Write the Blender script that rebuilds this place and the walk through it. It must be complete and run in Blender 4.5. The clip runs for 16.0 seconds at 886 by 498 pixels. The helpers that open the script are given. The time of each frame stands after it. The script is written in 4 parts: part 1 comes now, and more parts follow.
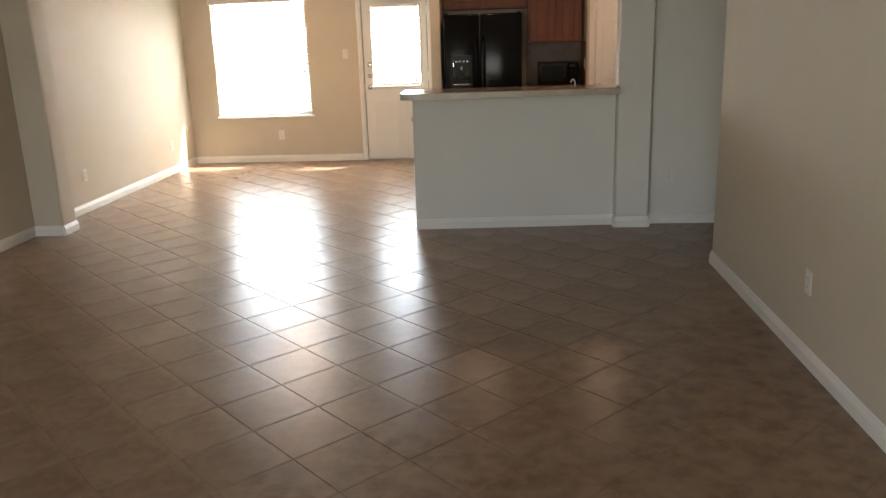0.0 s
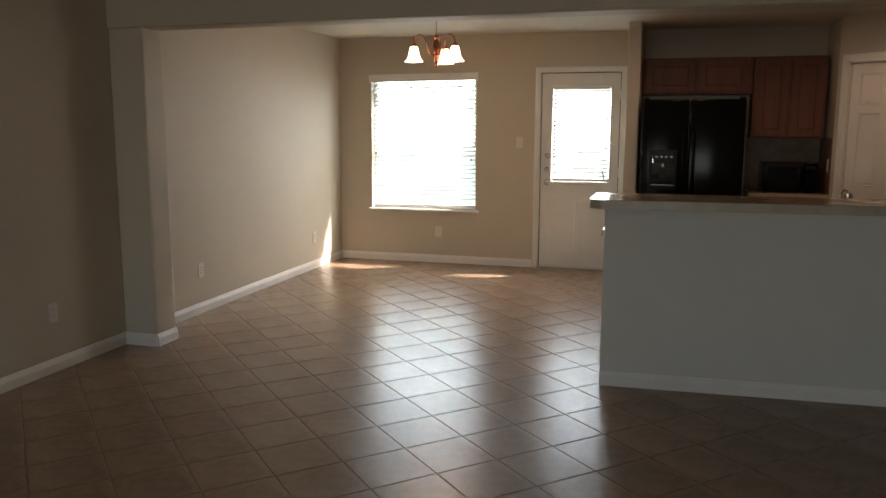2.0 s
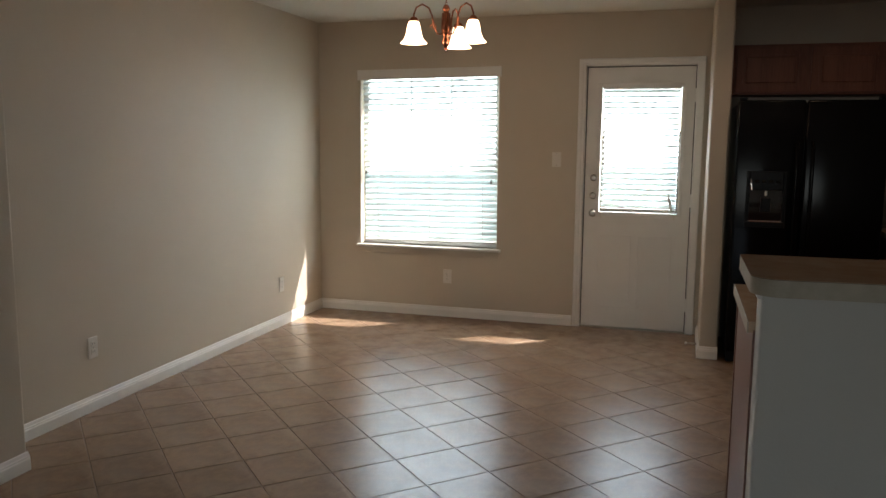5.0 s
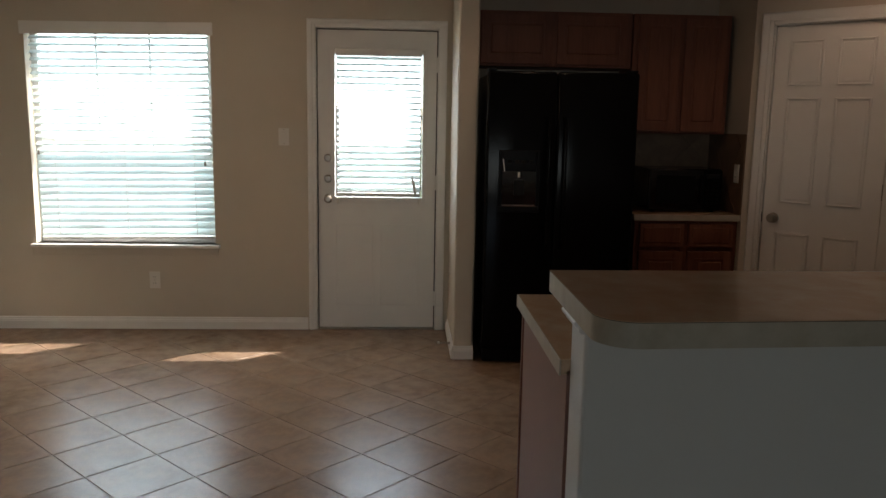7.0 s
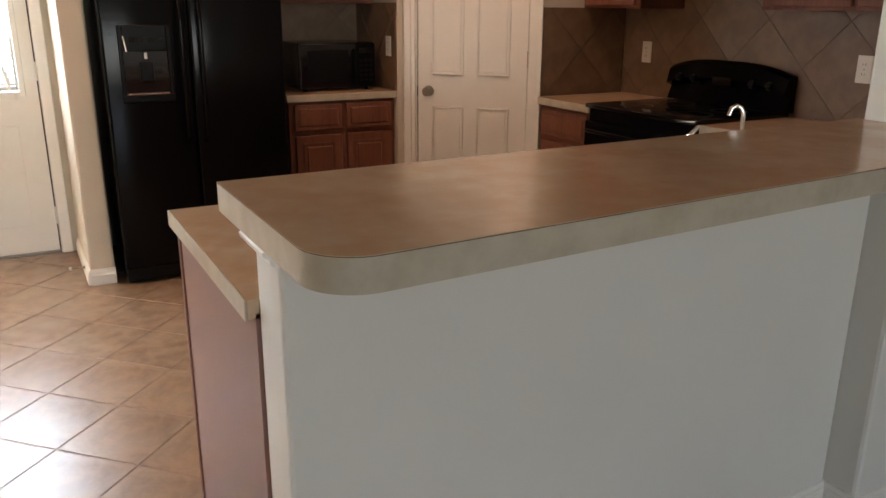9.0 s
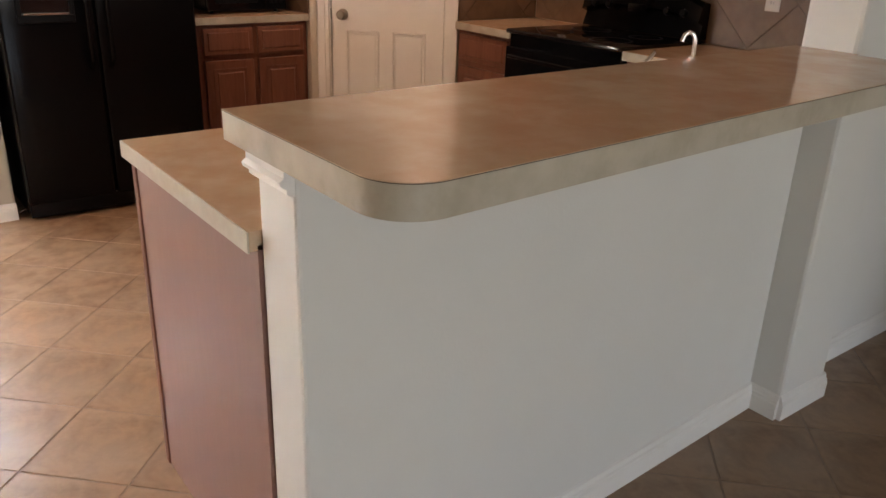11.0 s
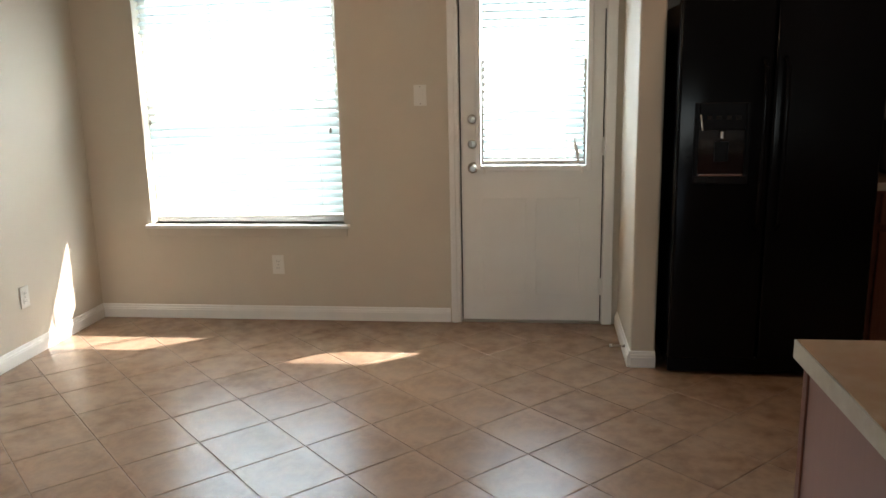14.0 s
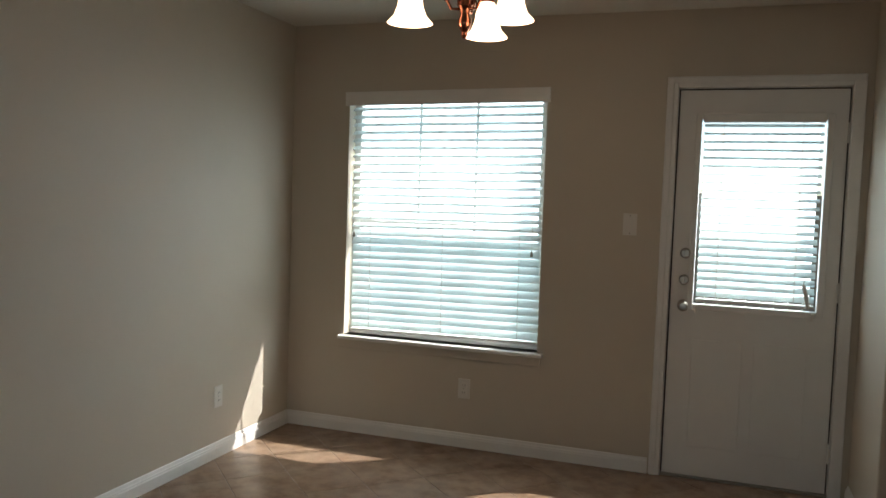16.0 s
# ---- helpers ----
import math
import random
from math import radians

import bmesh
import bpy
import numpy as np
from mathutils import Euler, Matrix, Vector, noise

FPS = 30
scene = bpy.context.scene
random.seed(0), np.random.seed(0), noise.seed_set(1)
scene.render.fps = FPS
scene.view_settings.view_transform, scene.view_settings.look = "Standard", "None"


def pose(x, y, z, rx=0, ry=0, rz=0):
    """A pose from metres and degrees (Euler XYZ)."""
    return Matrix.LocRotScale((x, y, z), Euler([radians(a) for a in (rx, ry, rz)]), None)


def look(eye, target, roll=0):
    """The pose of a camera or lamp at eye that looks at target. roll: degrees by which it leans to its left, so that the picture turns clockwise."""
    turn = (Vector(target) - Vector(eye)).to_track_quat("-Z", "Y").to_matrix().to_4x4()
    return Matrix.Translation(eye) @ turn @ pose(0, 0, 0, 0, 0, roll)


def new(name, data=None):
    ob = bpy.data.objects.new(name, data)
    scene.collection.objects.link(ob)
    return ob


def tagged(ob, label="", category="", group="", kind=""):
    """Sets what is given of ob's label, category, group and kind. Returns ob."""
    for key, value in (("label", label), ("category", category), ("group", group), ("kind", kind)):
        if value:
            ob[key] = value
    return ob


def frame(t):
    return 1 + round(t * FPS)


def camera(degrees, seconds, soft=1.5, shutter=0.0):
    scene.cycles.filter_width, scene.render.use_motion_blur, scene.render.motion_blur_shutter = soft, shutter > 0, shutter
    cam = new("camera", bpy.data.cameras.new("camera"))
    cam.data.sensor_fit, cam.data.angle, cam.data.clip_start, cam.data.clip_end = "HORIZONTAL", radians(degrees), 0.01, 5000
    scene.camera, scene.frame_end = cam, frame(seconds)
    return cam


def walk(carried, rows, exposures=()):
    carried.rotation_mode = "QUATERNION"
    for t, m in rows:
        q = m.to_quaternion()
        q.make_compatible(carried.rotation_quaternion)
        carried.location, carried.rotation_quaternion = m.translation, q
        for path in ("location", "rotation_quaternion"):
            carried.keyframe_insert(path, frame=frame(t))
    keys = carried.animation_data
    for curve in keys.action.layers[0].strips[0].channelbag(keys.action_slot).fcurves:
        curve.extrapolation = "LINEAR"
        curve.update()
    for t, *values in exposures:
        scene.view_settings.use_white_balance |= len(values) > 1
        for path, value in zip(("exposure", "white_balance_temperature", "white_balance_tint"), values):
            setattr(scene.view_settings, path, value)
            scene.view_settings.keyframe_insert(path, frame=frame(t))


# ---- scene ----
cam = camera(58.3, 16.0)

PATH = [
    (0, (3.903, -10.081, 1.551), (3.766, -8.156, 1.025), -1.8),
    (0.5, (3.826, -9.357, 1.524), (3.383, -7.465, 1.048), -1.7),
    (1, (3.726, -8.894, 1.498), (3.2, -7.001, 1.122), -0.4),
    (1.5, (3.653, -8.562, 1.481), (3.119, -6.663, 1.151), 0.1),
    (2, (3.601, -8.346, 1.499), (3.056, -6.446, 1.192), 0.2),
    (2.5, (3.528, -8.038, 1.506), (2.969, -6.139, 1.221), 0.3),
    (3, (3.438, -7.673, 1.498), (2.86, -5.776, 1.239), 0.1),
    (3.5, (3.354, -7.352, 1.494), (2.752, -5.46, 1.251), -0.4),
    (3.7, (3.326, -7.166, 1.507), (2.716, -5.277, 1.26), 0.2),
    (6, (2.843, -5.802, 1.43), (2.412, -3.872, 1.134), 0.5),
    (6.5, (2.874, -5.533, 1.448), (2.683, -3.566, 1.137), 0.6),
    (7, (2.851, -5.428, 1.45), (2.951, -3.456, 1.132), 1.0),
    (7.5, (2.799, -5.374, 1.455), (3.139, -3.438, 1.088), -0.0),
    (8, (2.859, -5.138, 1.403), (3.389, -3.259, 0.969), 0.2),
    (8.5, (2.921, -5.018, 1.381), (3.632, -3.22, 0.872), -0.5),
    (9, (2.907, -4.934, 1.394), (3.822, -3.256, 0.805), 0.4),
    (9.5, (2.792, -4.866, 1.395), (3.888, -3.324, 0.744), 1.0),
    (9.7, (2.773, -4.847, 1.383), (3.913, -3.349, 0.707), 1.0),
    (11.8, (2.708, -4.814, 1.393), (3.819, -3.337, 0.629), 2.5),
    (12, (2.705, -4.763, 1.392), (3.762, -3.232, 0.659), 2.4),
    (12.5, (2.746, -4.69, 1.411), (3.564, -2.99, 0.749), 1.3),
    (13, (2.762, -4.639, 1.432), (3.288, -2.802, 0.84), 0.5),
    (13.5, (2.749, -4.603, 1.44), (2.91, -2.676, 0.93), -0.6),
    (14, (2.71, -4.512, 1.428), (2.472, -2.572, 1.004), -1.2),
    (14.5, (2.658, -4.444, 1.414), (2.116, -2.547, 1.089), -0.5),
    (15, (2.507, -4.484, 1.438), (1.893, -2.596, 1.194), 0.6),
    (15.5, (2.505, -4.407, 1.439), (1.865, -2.519, 1.27), 1.6),
    (16, (2.489, -4.327, 1.423), (1.838, -2.44, 1.3), 2.0),
]
EXPOSURES = [(0, 3.35, 7250, 15), (0.5, 3.15, 7200, 15), (1.0, 2.75, 7050, 14), (1.5, 2.4, 7100, 14), (3.5, 1.75, 7050, 15), (6.0, 1.72, 6400, 11), (7.0, 1.5, 6500, 12), (8.0, 2.7, 6650, 15),
             (8.5, 3.1, 6850, 16), (9.0, 3.7, 6750, 16), (9.5, 3.85, 7050, 19), (12.0, 4.05, 6750, 18), (12.5, 3.9, 6650, 17), (13.0, 3.6, 6450, 16), (13.5, 3.1, 6400, 14), (14.5, 1.7, 6250, 8), (16.0, 1.1, 6200, 8)]
walk(cam, [(t, look(eye, target, roll)) for t, eye, target, roll in PATH], EXPOSURES)



# ---- sun, sky, large lights ----
world = bpy.data.worlds.new("world")
scene.world = world
world.use_nodes = True
wn = world.node_tree
sky = wn.nodes.new("ShaderNodeTexSky")
sky.sky_type, sky.sun_disc = "NISHITA", False
SUN_WAY = Vector((-0.72, -0.55, -0.93)).normalized()
sky.sun_elevation = math.asin(-SUN_WAY.z)
sky.sun_rotation = math.atan2(-SUN_WAY.x, -SUN_WAY.y)
wn.links.new(sky.outputs["Color"], wn.nodes["Background"].inputs["Color"])
wn.nodes["Background"].inputs["Strength"].default_value = 0.11
sun = new("sun", bpy.data.lights.new("sun", "SUN"))
sun.data.energy, sun.data.angle, sun.data.color = 5.0, radians(0.5), (1.0, 0.95, 0.88)
sun.matrix_world = look((3, 4, 6), Vector((3, 4, 6)) + SUN_WAY)


def area(name, w, h, power, color, m):
    a = new(name, bpy.data.lights.new(name, "AREA"))
    a.data.shape, a.data.size, a.data.size_y, a.data.energy, a.data.color = "RECTANGLE", w, h, power, color
    a.matrix_world = m
    return a


def bulb(name, power, color, radius, at):
    a = new(name, bpy.data.lights.new(name, "POINT"))
    a.data.energy, a.data.color, a.data.shadow_soft_size = power, color, radius
    a.location = at
    return a


WX0, WX1, WZ0, WZ1 = 0.378, 1.572, 0.59, 2.045
DX0, DX1, DH = 2.270, 3.065, 2.035
area("window_daylight", 1.15, 1.38, 12.5, (0.80, 0.92, 1.0), look((0.97, 0.20, 1.32), (0.97, -1, 1.25)))
area("door_daylight", 0.56, 0.9, 3.8, (0.82, 0.93, 1.0), look((2.68, 0.20, 1.4), (2.68, -1, 1.3)))
# added fill: assumed daylight from an unseen rear opening, brightens the living side
area("assumed_rear_daylight", 3.0, 1.6, 10, (0.86, 0.94, 1.0), look((2.2, -13.75, 1.5), (2.2, -8, 1.2)))


# ---- materials ----
def mat(name, base, rough=0.5, metal=0.0, second=None, scale=20.0, detail=6.0, mix=0.5, bump=0.0, bump_scale=200.0, spec=0.5, coat=0.0, low=0.35, high=0.65, big=None, big_scale=1.2, random=0.0, stretch=(1, 1, 1), wave=None, rough_var=0.0):
    m = bpy.data.materials.new(name)
    m.use_nodes = True
    nt = m.node_tree
    b = nt.nodes["Principled BSDF"]
    b.inputs["Roughness"].default_value = rough
    b.inputs["Metallic"].default_value = metal
    b.inputs["Specular IOR Level"].default_value = spec
    b.inputs["Coat Weight"].default_value = coat
    tc = nt.nodes.new("ShaderNodeTexCoord")
    mp = nt.nodes.new("ShaderNodeMapping")
    mp.inputs["Scale"].default_value = stretch
    nt.links.new(tc.outputs["Object"], mp.inputs["Vector"])
    vec = mp.outputs["Vector"]

    def noise_tex(s, d, rough_=0.6):
        n = nt.nodes.new("ShaderNodeTexNoise")
        n.inputs["Scale"].default_value, n.inputs["Detail"].default_value, n.inputs["Roughness"].default_value = s, d, rough_
        nt.links.new(vec, n.inputs["Vector"])
        return n

    def mixer(fac, a, c):
        x = nt.nodes.new("ShaderNodeMix")
        x.data_type = "RGBA"
        for sock, val in ((x.inputs["Factor"], fac), (x.inputs[6], a), (x.inputs[7], c)):
            if isinstance(val, bpy.types.NodeSocket):
                nt.links.new(val, sock)
            elif isinstance(val, (int, float)):
                sock.default_value = val
            else:
                sock.default_value = (*val, 1)
        return x.outputs[2]

    def ramp(src, lo, hi, top=1.0):
        r = nt.nodes.new("ShaderNodeMapRange")
        r.interpolation_type = "SMOOTHSTEP"
        nt.links.new(src, r.inputs["Value"])
        r.inputs["From Min"].default_value, r.inputs["From Max"].default_value, r.inputs["To Max"].default_value = lo, hi, top
        return r.outputs["Result"]

    col = None
    if second:
        n = noise_tex(scale, detail)
        col = mixer(ramp(n.outputs["Fac"], low, high, mix), base, second)
    if big:
        n2 = noise_tex(big_scale, 4.0)
        col = mixer(ramp(n2.outputs["Fac"], 0.25, 0.78, 0.6), col if col is not None else base, big)
    if random:
        oi = nt.nodes.new("ShaderNodeObjectInfo")
        hs = nt.nodes.new("ShaderNodeHueSaturation")
        nt.links.new(ramp(oi.outputs["Random"], 0, 1, 1.0), hs.inputs["Value"])
        hs.inputs["Value"].links[0].from_node.inputs["To Min"].default_value = 1 - random
        hs.inputs["Value"].links[0].from_node.inputs["To Max"].default_value = 1 + random
        if col is None:
            hs.inputs["Color"].default_value = (*base, 1)
        else:
            nt.links.new(col, hs.inputs["Color"])
        col = hs.outputs["Color"]
    if col is None:
        b.inputs["Base Color"].default_value = (*base, 1)
    else:
        nt.links.new(col, b.inputs["Base Color"])
    if rough_var:
        n4 = noise_tex(5.0, 4.0)
        r4 = ramp(n4.outputs["Fac"], 0.3, 0.7, rough + rough_var)
        r4.node.inputs["To Min"].default_value = rough - rough_var * 0.5
        nt.links.new(r4, b.inputs["Roughness"])
    if bump:
        n3 = noise_tex(bump_scale, 3.0)
        bp = nt.nodes.new("ShaderNodeBump")
        bp.inputs["Strength"].default_value, bp.inputs["Distance"].default_value = bump, 0.002
        nt.links.new(n3.outputs["Fac"], bp.inputs["Height"])
        nt.links.new(bp.outputs["Normal"], b.inputs["Normal"])
    return m


def glow(name, color, strength, base=(0.9, 0.85, 0.75)):
    m = mat(name, base, 0.35)
    b = m.node_tree.nodes["Principled BSDF"]
    b.inputs["Emission Color"].default_value = (*color, 1)
    b.inputs["Emission Strength"].default_value = strength
    return m


M_WALL = mat("wall_paint", (0.565, 0.50, 0.408), 0.62, second=(0.59, 0.525, 0.43), scale=3, bump=0.35, bump_scale=90, spec=0.35, big=(0.55, 0.485, 0.392))
M_PALE = mat("pale_wall_paint", (0.66, 0.645, 0.605), 0.6, second=(0.69, 0.675, 0.635), scale=3, bump=0.35, bump_scale=90, spec=0.35)
M_CEIL = mat("ceiling_paint", (0.70, 0.65, 0.57), 0.9, second=(0.66, 0.61, 0.53), scale=60, bump=0.6, bump_scale=70, spec=0.2)
M_TRIM = mat("white_trim_paint", (0.78, 0.76, 0.72), 0.38, second=(0.72, 0.70, 0.66), scale=5, bump=0.08, bump_scale=60)
M_DOOR = mat("white_door_paint", (0.76, 0.74, 0.70), 0.45, second=(0.71, 0.69, 0.65), scale=4, bump=0.1, bump_scale=150)
M_GROUT = mat("brown_grout", (0.225, 0.150, 0.100), 0.85, second=(0.165, 0.110, 0.074), scale=30, bump=0.5, bump_scale=250)
M_TILE = mat("ceramic_floor_tile", (0.29, 0.185, 0.115), 0.27, spec=0.38, second=(0.185, 0.112, 0.069), scale=11, detail=10, mix=0.95, bump=0.07, bump_scale=30, big=(0.35, 0.255, 0.18), big_scale=5.0, random=0.05, low=0.35, high=0.67)
M_LAM = mat("laminate_worktop", (0.52, 0.35, 0.225), 0.17, second=(0.60, 0.47, 0.34), scale=9, detail=9, mix=0.85, bump=0.03, bump_scale=120, big=(0.45, 0.285, 0.175), big_scale=4.0, low=0.34, high=0.66)
M_SEAM = mat("dark_glue_line", (0.07, 0.05, 0.035), 0.7)
M_EDGE = mat("laminate_edge", (0.44, 0.40, 0.32), 0.35, second=(0.33, 0.285, 0.21), scale=16, detail=7, mix=0.9, bump=0.03, bump_scale=120, big=(0.52, 0.47, 0.38), big_scale=7, low=0.3, high=0.72)
M_WOOD = mat("stained_cabinet_wood", (0.165, 0.060, 0.037), 0.5, spec=0.28, second=(0.105, 0.038, 0.023), scale=14, detail=8, mix=0.8, bump=0.12, bump_scale=60, stretch=(6, 6, 0.6), big=(0.22, 0.09, 0.052), big_scale=2)
M_PANEL = mat("cabinet_end_panel", (0.22, 0.11, 0.085), 0.45, second=(0.19, 0.095, 0.07), scale=10, mix=0.35, stretch=(5, 5, 0.5), bump=0.06, bump_scale=80)
M_BLACK = mat("black_appliance_enamel", (0.004, 0.004, 0.0045), 0.14, bump=0.05, bump_scale=400, spec=0.12)
M_BLKGL = mat("black_glass", (0.004, 0.004, 0.005), 0.06, spec=0.6)
M_DKPL = mat("dark_grey_plastic", (0.004, 0.004, 0.0045), 0.32, bump=0.05, spec=0.16)
M_CHROME = mat("chrome", (0.75, 0.73, 0.70), 0.12, 1.0, bump=0.02)
M_NICKEL = mat("satin_nickel", (0.36, 0.32, 0.27), 0.3, 1.0, bump=0.03)
M_COPPER = mat("polished_copper_bronze", (0.42, 0.17, 0.10), 0.22, 1.0, bump=0.04, second=(0.30, 0.10, 0.06), scale=40)
M_PLATE = mat("white_plastic_plate", (0.70, 0.67, 0.61), 0.35)
M_SLOT = mat("dark_slot", (0.03, 0.028, 0.025), 0.6)
M_SPLASH = mat("tan_backsplash_tile", (0.205, 0.130, 0.080), 0.45, second=(0.150, 0.092, 0.055), scale=9, detail=7, mix=0.8, bump=0.08, bump_scale=90, random=0.06)
M_SHADE = glow("frosted_glass_shade", (1.0, 0.66, 0.42), 1.7, (0.9, 0.8, 0.68))
M_LENS = glow("lit_downlight_lens", (1.0, 0.76, 0.58), 2.6)
M_FILA = glow("bulb_glass", (1.0, 0.82, 0.6), 8.0)
M_SILL = M_TRIM
M_RUBBER = mat("dark_weatherstrip", (0.05, 0.04, 0.035), 0.7)
M_STUCCO = mat("exterior_brick_face", (0.30, 0.20, 0.15), 0.85, second=(0.22, 0.15, 0.11), scale=30, bump=0.5, bump_scale=60)
M_GRASS = mat("lawn", (0.07, 0.10, 0.035), 0.9, second=(0.12, 0.13, 0.06), scale=8, bump=0.8, bump_scale=40)
M_CONC = mat("patio_concrete", (0.42, 0.40, 0.36), 0.8, second=(0.34, 0.32, 0.29), scale=6, bump=0.4, bump_scale=80)
M_FENCE = mat("weathered_fence_wood", (0.26, 0.19, 0.13), 0.8, second=(0.18, 0.13, 0.09), scale=6, stretch=(4, 4, 0.4), bump=0.4, bump_scale=50)


def glass_mat(name, tint=(0.95, 0.99, 0.98)):
    m = bpy.data.materials.new(name)
    m.use_nodes = True
    b = m.node_tree.nodes["Principled BSDF"]
    b.inputs["Base Color"].default_value = (*tint, 1)
    b.inputs["Roughness"].default_value = 0.0
    b.inputs["IOR"].default_value = 1.45
    b.inputs["Transmission Weight"].default_value = 1.0
    return m


M_GLASS = glass_mat("window_glass")


def slat_mat():
    m = bpy.data.materials.new("blind_slat")
    m.use_nodes = True
    nt = m.node_tree
    b = nt.nodes["Principled BSDF"]
    b.inputs["Base Color"].default_value = (0.80, 0.82, 0.80, 1)
    b.inputs["Roughness"].default_value = 0.4
    tr = nt.nodes.new("ShaderNodeBsdfTranslucent")
    tr.inputs["Color"].default_value = (0.78, 0.88, 0.88, 1)
    mx = nt.nodes.new("ShaderNodeMixShader")
    mx.inputs[0].default_value = 0.36
    nt.links.new(b.outputs[0], mx.inputs[1])
    nt.links.new(tr.outputs[0], mx.inputs[2])
    nt.links.new(mx.outputs[0], nt.nodes["Material Output"].inputs["Surface"])
    return m


M_SLAT = slat_mat()


# ---- builders ----
def mesh_of(bm, name, material):
    me = bpy.data.meshes.new(name)
    bm.normal_update()
    bm.to_mesh(me)
    bm.free()
    me.materials.append(material)
    return me


def part(name, bm, material, parent=None, label="", smooth=False, kind=""):
    ob = new(name, mesh_of(bm, name, material))
    if smooth:
        ob.data.shade_smooth()
        ob.data.set_sharp_from_angle(angle=radians(38))
    ob.parent = parent
    return tagged(ob, label, kind=kind)


def thing(name, label, category, group="", at=(0, 0, 0), turn=0.0):
    e = new(name)
    e.empty_display_size = 0.1
    e.matrix_basis = pose(*at, 0, 0, turn)
    return tagged(e, label, category, group)


def solid(name, bm, material, label, category="", group="", kind="", smooth=False):
    ob = part(name, bm, material, None, "", smooth)
    return tagged(ob, label, category, group, kind)


def box(x0, x1, y0, y1, z0, z1, bevel=0.0, seg=2, bm=None):
    b = bmesh.new()
    bmesh.ops.create_cube(b, size=1)
    for v in b.verts:
        v.co = Vector(((x0 + x1) / 2 + v.co.x * abs(x1 - x0), (y0 + y1) / 2 + v.co.y * abs(y1 - y0), (z0 + z1) / 2 + v.co.z * abs(z1 - z0)))
    if bevel:
        bmesh.ops.bevel(b, geom=b.edges[:], offset=bevel, segments=seg, profile=0.5, affect="EDGES", clamp_overlap=True)
    return merge(bm, b) if bm is not None else b


def merge(a, b):
    me = bpy.data.meshes.new("tmp")
    b.to_mesh(me)
    b.free()
    a.from_mesh(me)
    bpy.data.meshes.remove(me)
    return a


def moved(bm, m):
    bmesh.ops.transform(bm, matrix=m, verts=bm.verts)
    return bm


def turned(profile, seg=24, at=(0, 0, 0), thick=0.0):
    """A solid of revolution about z from (radius, height) pairs."""
    b = bmesh.new()
    rings = []
    for r, z in profile:
        if r < 1e-5:
            rings.append([b.verts.new((at[0], at[1], at[2] + z))])
        else:
            rings.append([b.verts.new((at[0] + r * math.cos(2 * math.pi * i / seg), at[1] + r * math.sin(2 * math.pi * i / seg), at[2] + z)) for i in range(seg)])
    for p, q in zip(rings, rings[1:]):
        for i in range(seg):
            j = (i + 1) % seg
            if len(p) == 1 and len(q) == 1:
                continue
            if len(p) == 1:
                b.faces.new((p[0], q[i], q[j]))
            elif len(q) == 1:
                b.faces.new((p[i], p[j], q[0]))
            else:
                b.faces.new((p[i], p[j], q[j], q[i]))
    bmesh.ops.recalc_face_normals(b, faces=b.faces[:])
    return b


def tube(points, r, seg=10, bm=None):
    """A round bar swept along points."""
    b = bmesh.new()
    pts = [Vector(p) for p in points]
    rings = []
    up = Vector((0, 0, 1))
    for i, p in enumerate(pts):
        d = (pts[min(i + 1, len(pts) - 1)] - pts[max(i - 1, 0)]).normalized()
        s = d.cross(up)
        if s.length < 1e-3:
            s = d.cross(Vector((0, 1, 0)))
        s.normalize()
        t = s.cross(d).normalized()
        up = t
        rr = r[i] if isinstance(r, (list, tuple)) else r
        rings.append([b.verts.new(p + rr * (math.cos(2 * math.pi * k / seg) * s + math.sin(2 * math.pi * k / seg) * t)) for k in range(seg)])
    for p, q in zip(rings, rings[1:]):
        for k in range(seg):
            j = (k + 1) % seg
            b.faces.new((p[k], p[j], q[j], q[k]))
    b.faces.new(rings[0])
    b.faces.new(rings[-1])
    bmesh.ops.recalc_face_normals(b, faces=b.faces[:])
    return merge(bm, b) if bm is not None else b


def prism(outline, z0, z1, bevel=0.0):
    """An upright prism over a plan outline."""
    b = bmesh.new()
    lo = [b.verts.new((x, y, z0)) for x, y in outline]
    hi = [b.verts.new((x, y, z1)) for x, y in outline]
    n = len(outline)
    b.faces.new(lo)
    b.faces.new(hi)
    for i in range(n):
        b.faces.new((lo[i], lo[(i + 1) % n], hi[(i + 1) % n], hi[i]))
    bmesh.ops.recalc_face_normals(b, faces=b.faces[:])
    if bevel:
        bmesh.ops.bevel(b, geom=b.edges[:], offset=bevel, segments=2, profile=0.5, affect="EDGES", clamp_overlap=True)
    return b


def run(section, p, q, flip=False):
    """A moulding: section of (out, up) pairs swept from p to q on the floor plan; out is to the left of the way from p to q."""
    b = bmesh.new()
    p, q = Vector((*p, 0)), Vector((*q, 0))
    d = (q - p).normalized()
    out = Vector((-d.y, d.x, 0))
    ends = [[b.verts.new(e + out * o + Vector((0, 0, u))) for o, u in section] for e in (p, q)]
    n = len(section)
    for i in range(n):
        j = (i + 1) % n
        b.faces.new((ends[0][i], ends[0][j], ends[1][j], ends[1][i]))
    b.faces.new(ends[0])
    b.faces.new(ends[1])
    bmesh.ops.recalc_face_normals(b, faces=b.faces[:])
    return b


BASE = [(0, 0), (0.015, 0), (0.015, 0.052), (0.012, 0.058), (0.012, 0.063), (0.008, 0.068), (0.005, 0.080), (0, 0.084)]


def baseboard(p, q):
    return solid("baseboard", run(BASE, p, q), M_TRIM, "white painted moulded baseboard along the wall foot", kind="structure")


def joined(first, *more):
    for b in more:
        merge(first, b)
    return first


